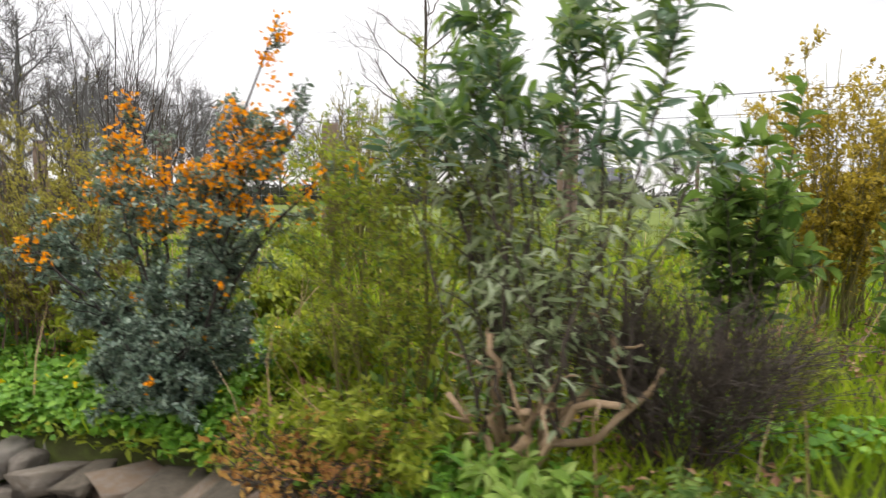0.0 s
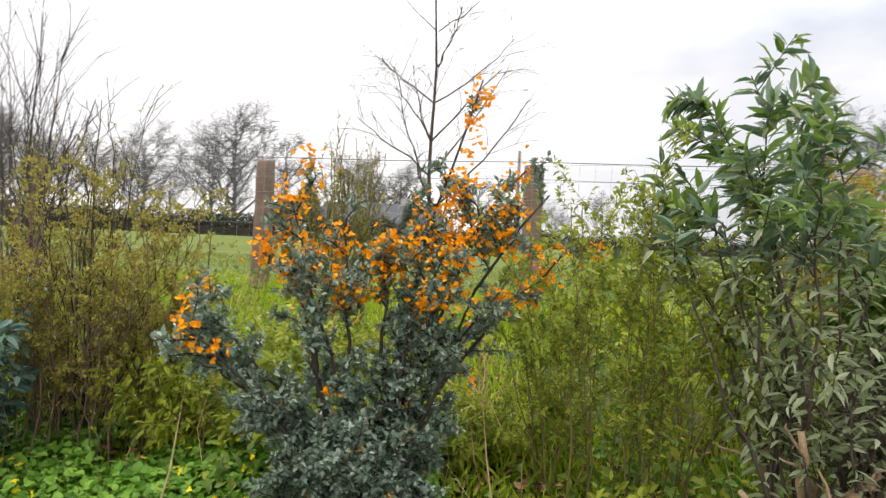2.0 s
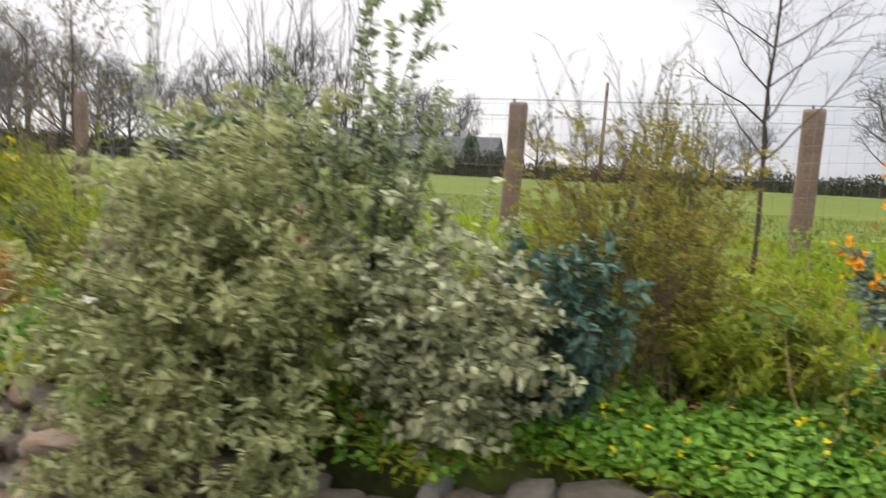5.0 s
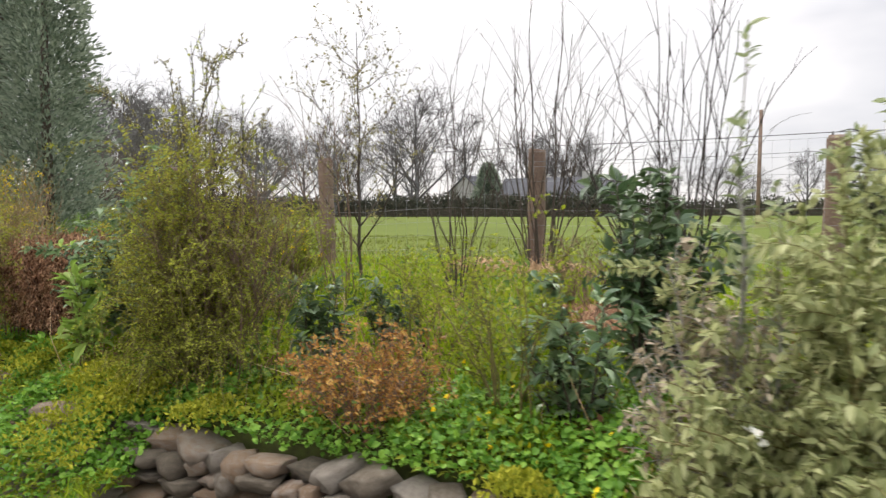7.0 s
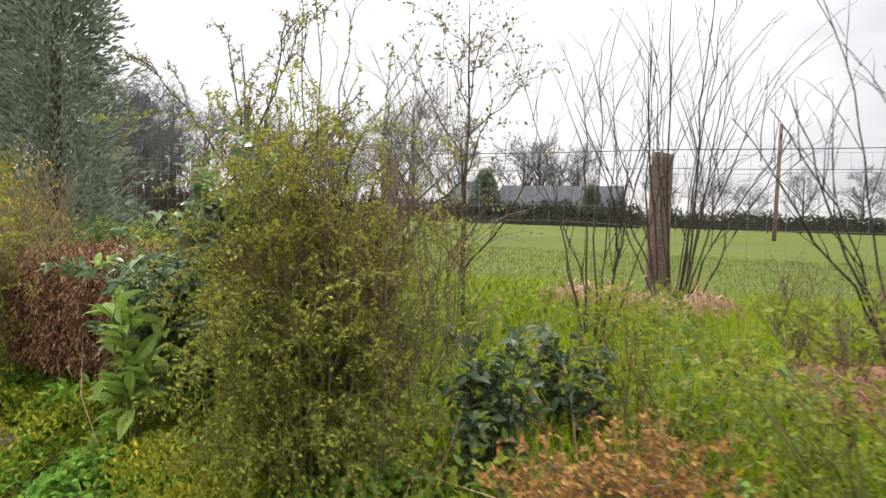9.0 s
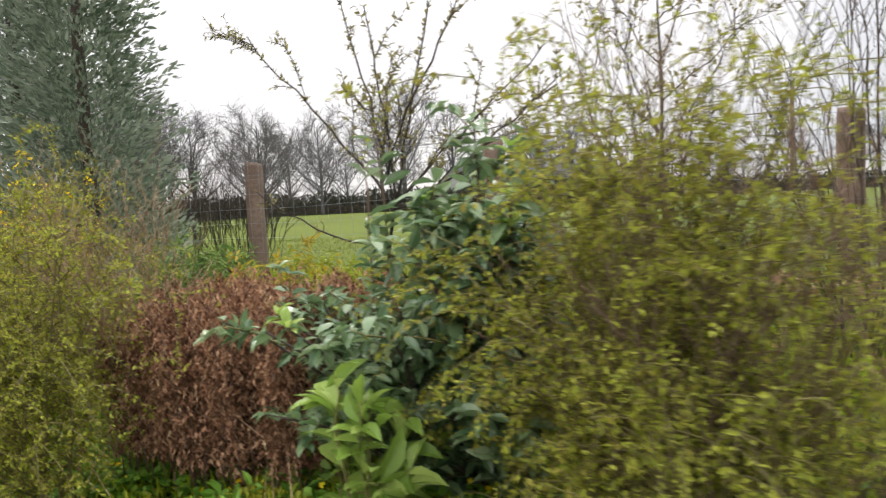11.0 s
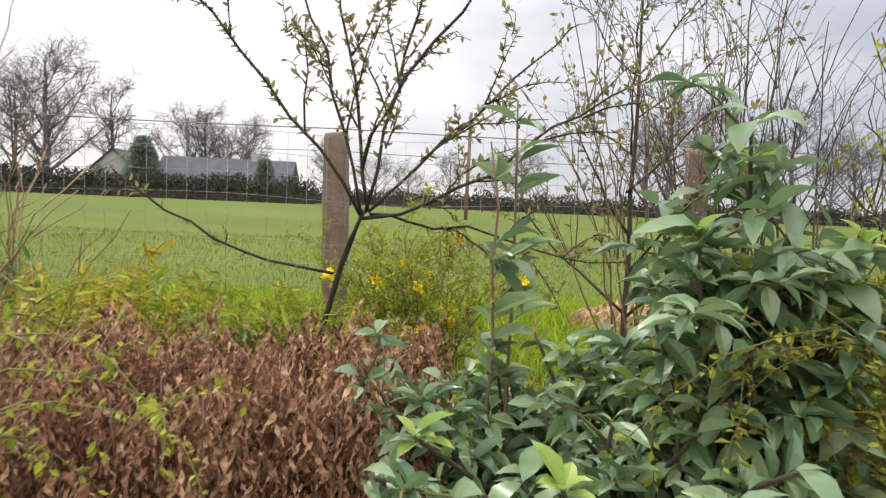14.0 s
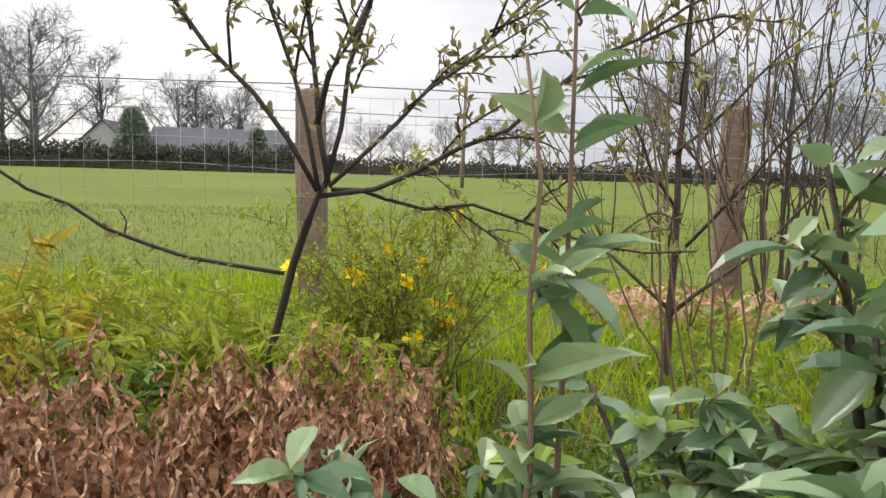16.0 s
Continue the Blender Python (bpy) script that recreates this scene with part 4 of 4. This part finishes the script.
leafy("leafy_weeds", "tall leafy weeds, green and yellowing", 113, -5.69, -1.55, 0.46, 0.38, 70, 3600, 0.05, 0.22, L_BLADE, M_OLIVETWIG, SLIM, 0.003, 3, 0.08, 0.3, scale=0.91)
leafy("leafy_weeds", "tall leafy weeds, green and yellowing", 114, -6.5, -0.77, 0.42, 0.5, 60, 2800, 0.05, 0.22, L_KERRIA, M_OLIVETWIG, SLIM, 0.003, 3, 0.08, 0.3, scale=0.95)
leafy("leafy_weeds", "tall leafy weeds, green and yellowing", 115, -4.97, -1.76, 0.32, 0.4, 60, 2600, 0.045, 0.25, L_MID, M_OLIVETWIG, SLIM, 0.003, 3, 0.08, 0.3, scale=0.9)
leafy("leafy_weeds", "tall leafy weeds, green and yellowing", 119, -5.72, -1.72, 0.56, 0.32, 80, 5200, 0.05, 0.2, L_KERRIA, M_OLIVETWIG, SLIM, 0.003, 3, 0.08, 0.4)
leafy("leafy_weeds", "tall leafy weeds, golden and drying", 120, -6.35, -1.6, 0.66, 0.36, 80, 4600, 0.055, 0.2, L_GOLD, M_OLIVETWIG, SLIM, 0.003, 3, 0.08, 0.5)
leafy("leafy_weeds", "tall leafy weeds, dark green and dense", 117, -5.95, -1.85, 0.52, 0.34, 70, 4200, 0.045, 0.3, L_MID, M_OLIVETWIG, SLIM, 0.003, 3, 0.08, 0.2)
leafy("leafy_weeds", "dry brown weed stalks among green ones", 118, -6.3, -1.95, 0.5, 0.35, 50, 2200, 0.05, 0.22, L_STRAW, M_REDTWIG, SLIM, 0.003, 3, 0.08, 0.5)
bare("brown_thicket", "thicket of fine brown twigs behind the fence", 193, -8.85, 0.9, 1.15, 0.7, 60, 0.005, M_BARK, 7, 0.35, 0.2, foot=0.5, scale=1.05)
bare("brown_thicket", "thicket of fine brown twigs behind the fence", 194, -10.75, 1.7, 1.35, 0.8, 60, 0.005, M_BARK, 7, 0.35, 0.2, foot=0.5, scale=1.12)
bare("brown_thicket", "thicket of fine brown twigs behind the fence", 195, -13.1, 2.7, 1.5, 0.9, 60, 0.005, M_REDTWIG, 7, 0.4, 0.2, foot=0.6, scale=1.2)
spray("yellow_blossom_bush", "bush with yellow blossom by the fence", 111, -8.2, -1.35, 1.2, 0.5, 34, 2200, L_OLIVE, M_OLIVETWIG, 0.022,
      extra=(("blossom", (0, 1), 70, 0.018, 0, None, L_YELLOW, dict(zlo=0.4, bunch=5, loose=0.02)),), scale=0.97)
bare("brown_thicket", "thicket of fine olive-brown twigs", 197, -6.35, -2.46, 1.2, 0.4, 40, 0.0035, M_TAN, 9, 0.25, 0.3, foot=0.3, scale=0.93)
leafy("broad_leaved_weed", "clump of bright green broad-leaved weed", 112, -5.59, -2.66, 0.24, 0.16, 14, 200, 0.06, 0.4, L_CELAND, M_OLIVETWIG, BROAD, 0.003, 2, 0.06, 0.1, scale=0.9)
bay_laurel()


# ---- beyond the fence ----
def far_tree(seed, height, spread):
    return bare_tree("bare_tree", "large bare deciduous tree across the field", seed, (0, 200, 0), height, spread, height * 0.026, M_FARTREE, 17, 9, spread * 0.42, 0.2, sides=6, group="far trees", sets=3)


far_trees = [far_tree(201, 13, 5.2), far_tree(202, 11, 5.6), far_tree(203, 14, 4.4)]
spots = [(-55, 92, 1.4), (-62, 97, 1.4), (-47, 94, 1.05), (-37, 96, 0.98), (-31, 96, 0.95), (-27, 98, 0.5), (-70, 90, 1.1), (-80, 84, 1.2), (-90, 74, 1.35), (-75, 66, 1.1), (-66, 76, 0.9),
         (-98, 60, 1.5), (-105, 46, 1.5), (-88, 52, 1.45), (-80, 40, 1.5), (-92, 38, 1.6), (-110, 30, 1.7), (-76, 56, 1.1), (-70, 48, 1.1), (-84, 66, 1.2),
         (22, 62, 1.0), (27, 66, 0.9), (16, 110, 0.8), (40, 70, 1.0), (4, 120, 0.7), (-10, 118, 0.75), (-18, 112, 0.8), (34, 100, 0.9), (55, 80, 1.0), (48, 60, 0.8), (70, 70, 1.0), (-4, 108, 0.6), (10, 100, 0.6), (-48, 78, 0.7), (-61, 84, 0.8), (-35, 98, 0.95), (-29, 99, 0.9), (62, 95, 1.0), (82, 85, 1.1), (-56, 70, 0.7),
         (-24, 12, 0.30), (-20, 9, 0.26), (-28, 16, 0.34), (-26, 22, 0.40), (-32, 20, 0.42), (-22, 17, 0.3)]
rs = random.Random(4)
for i, (x, y, s) in enumerate(spots):
    src = far_trees[i % 3]
    if i < 3:
        src.matrix_basis = Matrix.Translation((x, y, 1.0)) @ Matrix.Scale(s, 4)
    else:
        c = copy_thing(src, pose(x, y, 1.0, 0, 0, rs.uniform(0, 360)))
        c.scale = (s, s, s * rs.uniform(0.9, 1.1))


def hedge(name, label, seed, a, b, height, depth, count):
    """A far hedge: clumps of leaf and twig in an uneven line."""
    rng = np.random.default_rng(seed)
    ob = thing(name, (0, 0, 0), label, "hedge")
    u = rng.uniform(0, 1, count)
    p = np.array(a)[None] + (np.array(b) - np.array(a))[None] * u[:, None]
    hh = height * (0.7 + 0.5 * np.abs(np.sin(u * 37) * np.sin(u * 91 + 1)))
    pos = p + np.stack([rng.normal(0, depth * 0.3, count), rng.normal(0, depth * 0.4, count), rng.uniform(0, 1, count) ** 0.8 * hh], 1)
    t = np.linspace(0, 1, 160)
    ridge = height * 0.72 * (0.7 + 0.5 * np.abs(np.sin(t * 37) * np.sin(t * 91 + 1)))
    line = np.array(a)[None] + (np.array(b) - np.array(a))[None] * t[:, None]
    out = unit(np.cross(np.array(b) - np.array(a), [0, 0, 1.0])) * depth * 0.3
    core = np.concatenate([line + out, line + np.stack([0 * t, 0 * t, ridge], 1), line - out])
    part("core", (core, [(r * 160 + i, r * 160 + i + 1, (r + 1) * 160 + i + 1, (r + 1) * 160 + i) for r in (0, 1) for i in range(159)]), M_HEDGE, ob, "", False)
    axis = unit(rng.normal(0, 1, (count, 3)) + np.array([0, 0, 0.8]))
    part("foliage", leaves(pos, axis, rng.normal(0, 1, (count, 3)), rng.uniform(0.25, 0.7, count), 0.4, SMALL), M_HEDGE, ob, "", False)


hedge("far_hedge", "dark field hedge of mixed bushes", 301, (-110, 70, 1.0), (-16, 78, 1.0), 2.9, 2.5, 26000)
hedge("far_hedge", "distant brown hedge along the field", 302, (-20, 100, 1.0), (110, 92, 1.0), 2.6, 2.5, 22000)
hedge("far_hedge", "brown hedge at the end of the field", 303, (-62, 10, 1.0), (-68, 78, 1.0), 2.6, 2.5, 12000)


def conifer(seed, x, y, h, r, needle=0.9, n=17000):
    rng = np.random.default_rng(seed)
    ob = thing("conifer", (x, y, 0.9), "tall dense dark green evergreen tree", "tree")
    part("trunk", tube([(0, 0, -0.2), (0, 0, h * 0.5), (0.1, 0, h * 0.96)], [0.014 * h, 0.010 * h, 0.002 * h], 8), M_BARK, ob)
    u = rng.uniform(0, 1, n) ** 1.1
    rad = r * (1 - u) ** 0.6 * (0.75 + 0.3 * np.abs(np.sin(u * 31))) * rng.uniform(0.25, 1.05, n) ** 0.7
    az = rng.uniform(0, 2 * math.pi, n)
    lob = 1 + 0.22 * np.sin(az * 5 + u * 9)
    pos = np.stack([np.cos(az) * rad * lob, np.sin(az) * rad * lob, 0.1 + u * h], 1)
    axis = unit(np.stack([np.cos(az), np.sin(az), rng.uniform(0.1, 1.0, n)], 1) + 0.3 * rng.normal(0, 1, (n, 3)))
    part("crown", leaves(pos, axis, rng.normal(0, 1, (n, 3)), needle * rng.uniform(0.4, 1, n), 0.34, SLIM), M_CONIFER, ob, "", False)


conifer(310, -8.72, -0.7, 4.1, 0.72, 0.085, 21000)
conifer(311, -9.9, -0.4, 4.6, 0.95, 0.10, 24000)
conifer(313, -39.5, 86, 7.6, 2.4)
conifer(314, -23.2, 84, 5.2, 1.3)


def box(x0, x1, y0, y1, z0, z1):
    v = [(x, y, z) for z in (z0, z1) for y in (y0, y1) for x in (x0, x1)]
    return v, [(0, 2, 3, 1), (4, 5, 7, 6), (0, 1, 5, 4), (2, 6, 7, 3), (0, 4, 6, 2), (1, 3, 7, 5)]


def bungalow():
    ob = thing("bungalow", (-29, 89, 1.0), "long low bungalow with grey slate roof and pale walls", "house")
    part("wall", box(-8.5, 8.5, -3.5, 3.5, 0, 2.9), M_RENDER, ob, "", False)
    v = [(-9, -4, 2.8), (9, -4, 2.8), (9, 4, 2.8), (-9, 4, 2.8), (-9, 0, 5.8), (9, 0, 5.8)]
    part("roof", (v, [(0, 1, 5, 4), (2, 3, 4, 5), (0, 4, 3), (1, 2, 5), (3, 2, 1, 0)]), M_ROOF, ob, "", False)
    for x in (-6, -2.5, 1.5, 5.5):
        w = part("window", box(x - 0.75, x + 0.75, -3.56, -3.45, 0.9, 2.0), M_WINDOW, ob, "", False)
        part("frame", box(x - 0.05, x + 0.05, -3.6, -3.57, 0.9, 2.0), M_RENDER, w, "", False)
    part("chimney", box(3, 3.8, -0.4, 0.4, 5.2, 6.6), M_RENDER, ob, "", False)
    ob = thing("gabled_house", (-44.2, 91, 1.3), "pale gabled house behind bushes", "house")
    part("wall", (np.array([(-2.6, -3, 0), (2.6, -3, 0), (2.6, -3, 3.6), (0, -3, 6.0), (-2.6, -3, 3.6), (-2.6, 5, 0), (2.6, 5, 0), (2.6, 5, 3.6), (0, 5, 6.0), (-2.6, 5, 3.6)]),
                  [(0, 1, 2, 3, 4), (9, 8, 7, 6, 5), (0, 4, 9, 5), (1, 6, 7, 2)]), M_RENDER, ob, "", False)
    part("roof", ([(-3, -3.3, 3.4), (0, -3.3, 6.2), (3, -3.3, 3.4), (-3, 5.2, 3.4), (0, 5.2, 6.2), (3, 5.2, 3.4), (-3, -3.3, 3.25), (0, -3.3, 6.05), (3, -3.3, 3.25), (-3, 5.2, 3.25), (0, 5.2, 6.05), (3, 5.2, 3.25)],
                   [(0, 1, 4, 3), (1, 2, 5, 4), (7, 6, 9, 10), (8, 7, 10, 11), (0, 6, 7, 1), (1, 7, 8, 2), (0, 3, 9, 6), (2, 8, 11, 5)]), M_ROOF, ob, "", False)
    part("window", box(-0.7, 0.7, -3.06, -2.95, 1.2, 2.6), M_WINDOW, ob, "", False)


bungalow()


def field_rail():
    ob = thing("field_fence", (0, 0, 0), "low dark post and rail fence across the field", "fence")
    for x in np.arange(-62, 6, 3.0):
        part("post", tube([(x, 71, 0.9), (x, 71, 2.1)], [0.07, 0.06], 5), M_BARK, ob)
    for z in (1.4, 1.75, 2.05):
        part("rail", box(-62, 6, 70.93, 70.97, z - 0.05, z + 0.05), M_BARK, ob, "", False)


field_rail()
pole = thing("utility_pole", (-2.6, 25, 1.0), "weathered wooden utility pole in the field", "pole")
part("shaft", tube([(0, 0, -0.2), (0.02, 0, 2.0), (0.05, 0, 4.8)], [0.085, 0.08, 0.07], 10), M_POST, pole)
part("insulator", tube([(0.05, -0.1, 4.25), (0.05, -0.1, 4.4)], [0.04, 0.035], 8), M_DARK, pole)

# ---- ground cover ----
def scatter(rng, n, x0, x1, y0, y1):
    x, y = rng.uniform(x0, x1, n), rng.uniform(y0, y1, n)
    return np.stack([x, y, land(x, y)], 1)


def patch(v, scale, k=0.0):
    return np.array([noise.noise(Vector((p[0] * scale + k, p[1] * scale, k))) for p in v])


def grass():
    rng = np.random.default_rng(401)
    ob = thing("grass", (0, 0, 0), "bright green grass along the bank and field edge", "grass", kind="stuff")
    for nm, n, area, size in (("bank_grass", 70000, (-9, 3.6, -2.7, 0.5), 0.10), ("field_grass", 60000, (-14, 9, 0.3, 7), 0.05), ("front_grass", 26000, (-8.5, 2.4, -3.4, -2.3), 0.07)):
        p = scatter(rng, n, *area)
        p = p[p[:, 1] > edge(p[:, 0]) + 0.08]
        if nm == "bank_grass":
            p = p[patch(p, 1.1) > -0.35]
        k = len(p)
        axis = unit(rng.normal(0, 0.45, (k, 3)) * np.array([1, 1, 0]) + np.array([0, 0, 1.0]))
        part(nm, leaves(p - np.array([0, 0, 0.01]), axis, rng.normal(0, 1, (k, 3)), size * rng.uniform(0.5, 1.5, k), 0.07, BLADE), L_FIELD if nm == "field_grass" else L_BLADE, ob, "", False)


grass()


def celandine(seed, areas, count, flowers):
    rng = np.random.default_rng(seed)
    ob = thing("celandines", (0, 0, 0), "carpet of celandine leaves with yellow flowers", "ground cover", kind="stuff")
    p = np.concatenate([scatter(rng, int(count * w), *a) for w, *a in areas])
    p = p[p[:, 1] > edge(p[:, 0]) + 0.01]
    p = p[patch(p, 2.0, 3.0) > -0.25]
    k = len(p)
    p[:, 2] += 0.03 + 0.05 * rng.uniform(0, 1, k) + 0.03 * patch(p, 4.0, 7.0)
    axis = unit(rng.normal(0, 1, (k, 3)) * np.array([1, 1, 0.25]))
    part("foliage", leaves(p, axis, unit(np.array([0, -0.2, 1.0]) + 0.4 * rng.normal(0, 1, (k, 3))), 0.027 * rng.uniform(0.6, 1.25, k), 0.9, BROAD), L_CELAND, ob, "", False)
    q = p[rng.choice(k, flowers)] + np.array([0, 0, 0.03])
    part("blossom", blossoms(rng, q, 0.011, 8, 0.9), L_YELLOW, ob)


celandine(402, [(0.7, -1.5, 0.1, -3.2, -2.45), (0.15, -0.5, 0.5, -3.2, -2.85), (0.2, -5.2, -4.2, -3.1, -2.5), (0.4, -6.7, -5.3, -3.0, -2.3), (0.1, 0.4, 2.0, -3.1, -2.4), (0.12, -3.4, -2.6, -3.2, -2.5)], 22000, 300)


def moss():
    rng = np.random.default_rng(403)
    ob = thing("moss_cushions", (0, 0, 0), "yellow-green moss and stonecrop on the wall", "moss", kind="stuff")
    pos, n = [], 0
    for cx, cy, r, k in ((-4.62, -3.0, 0.18, 1100), (-4.95, -2.95, 0.15, 700), (-2.92, -3.16, 0.10, 900), (-4.2, -3.05, 0.14, 700), (-5.6, -2.68, 0.22, 1200)):
        d = rng.normal(0, 0.45, (k, 2)) * r
        x, y = cx + d[:, 0], cy + d[:, 1]
        h = np.maximum(0, 0.05 * (1 - (d ** 2).sum(1) / r ** 2)) * rng.uniform(0.5, 1, k)
        pos.append(np.stack([x, y, land(x, np.maximum(y, edge(x) + 0.02)) + 0.05 + h], 1))
    for x0, x1, k in ((-4.9, -4.5, 1700), (-6.0, -5.5, 800)):
        x = rng.uniform(x0, x1, k)
        y = edge(x) + 0.1 - rng.uniform(0.0, 0.46, k)
        z = land(x, edge(x) + 0.05) + 0.075 - 0.55 * np.maximum(0, edge(x) - y) + 0.03 * np.sin(x * 14) * np.cos(y * 19) + rng.uniform(0, 0.04, k)
        pos.append(np.stack([x, y, z], 1))
    pos = np.concatenate(pos)
    axis = unit(rng.normal(0, 1, pos.shape) + np.array([0, 0, 0.9]))
    part("sprigs", leaves(pos, axis, rng.normal(0, 1, pos.shape), 0.022 * rng.uniform(0.6, 1.3, len(pos)), 0.5, SMALL), L_MOSS, ob, "", False)




def verge():
    """Low weeds that spill over the top of the wall, and the overgrown bank in front of its far part."""
    rng = np.random.default_rng(405)
    ob = thing("verge_weeds", (0, 0, 0), "low weeds spilling over the wall top", "weeds", kind="stuff")
    n = 15000
    x = rng.uniform(-7.5, 2.2, n)
    y = edge(x) + rng.uniform(-0.02, 0.30, n)
    z = np.maximum(land(x, np.maximum(y, edge(x) + 0.01)), 0.84) + rng.uniform(0.0, 0.05, n)
    m = 9000
    bx = rng.uniform(-5.9, -4.40, m)
    fall = rng.uniform(0, 0.55, m)
    by = edge(bx) + 0.05 - fall
    bz = 0.84 - 0.75 * np.maximum(fall - 0.05, 0) + 0.04 * np.sin(bx * 11) * np.cos(by * 13) + rng.uniform(0, 0.07, m)
    pos = np.concatenate([np.stack([x, y, z], 1), np.stack([bx, by, bz], 1)])
    k = len(pos)
    axis = unit(rng.normal(0, 1, (k, 3)) * np.array([1, 1, 0.5]) + np.array([0, 0, 0.35]))
    up = unit(np.array([0, -0.3, 1.0]) + 0.5 * rng.normal(0, 1, (k, 3)))
    kind = np.clip(np.floor(3 * (0.36 + 0.9 * patch(pos, 2.4, 11.0)) + rng.normal(0, 0.5, k)), 0, 2)
    for i, (nm, leaf, shape, ratio, size) in enumerate((("broad_weed_leaves", L_CELAND, BROAD, 0.8, 0.026), ("slim_weed_leaves", L_KERRIA, SLIM, 0.35, 0.034), ("grass_tufts", L_BLADE, BLADE, 0.08, 0.06))):
        c = kind == i
        part(nm, leaves(pos[c], axis[c] + (np.array([0, 0, 1.2]) if i == 2 else 0), up[c], size * rng.uniform(0.6, 1.3, c.sum()), ratio, shape), leaf, ob, "", False)


def undergrowth():
    rng = np.random.default_rng(404)
    ob = thing("undergrowth", (0, 0, 0), "low weeds, dead leaves and dry stalks between the shrubs", "undergrowth", kind="stuff")
    p = scatter(rng, 60000, -8, 2.6, -3.3, -0.7)
    p = p[(p[:, 1] > edge(p[:, 0]) + 0.07)]
    h = patch(p, 1.7, 5.0)
    p = p[h > 0.02]
    h = h[h > 0.02]
    k = len(p)
    p[:, 2] += rng.uniform(0, 1, k) * np.minimum(0.28, 0.9 * h)
    axis = unit(rng.normal(0, 1, (k, 3)) + np.array([0, 0, 0.3]))
    cut = k // 2
    for nm, s, m in (("weed_foliage", slice(0, cut), L_MID), ("pale_weed_foliage", slice(cut, k), L_KERRIA)):
        part(nm, leaves(p[s], axis[s], unit(np.array([0, -0.2, 1.0]) + 0.5 * rng.normal(0, 1, (k, 3)))[s], 0.036 * rng.uniform(0.5, 1.3, k)[s], 0.5, SLIM), m, ob, "", False)
    q = scatter(rng, 22000, -8, 2.6, -3.3, -1.2)
    q = q[(q[:, 1] > edge(q[:, 0]) + 0.05)]
    q = q[patch(q, 1.4, 9.0) > -0.02]
    n = len(q)
    q[:, 2] += rng.uniform(0.0, 0.06, n)
    part("dead_leaf_litter", leaves(q, rng.normal(0, 1, (n, 3)) * np.array([1, 1, 0.4]), unit(np.array([0, 0, 1.0]) + 0.6 * rng.normal(0, 1, (n, 3))), 0.032 * rng.uniform(0.5, 1.3, n), 0.5, SMALL), L_BROWN, ob, "", False)
    t = scatter(rng, 2000, -8, 2.6, -3.2, -0.3)
    t = t[(t[:, 1] > edge(t[:, 0]) + 0.07)]
    n = len(t)
    part("dry_stalks", leaves(t, unit(rng.normal(0, 0.35, (n, 3)) + np.array([0, 0, 1.0])), rng.normal(0, 1, (n, 3)), rng.uniform(0.1, 0.42, n), 0.012, BLADE), L_STRAW, ob, "", False)


undergrowth()
verge()
moss()
garden_wall()
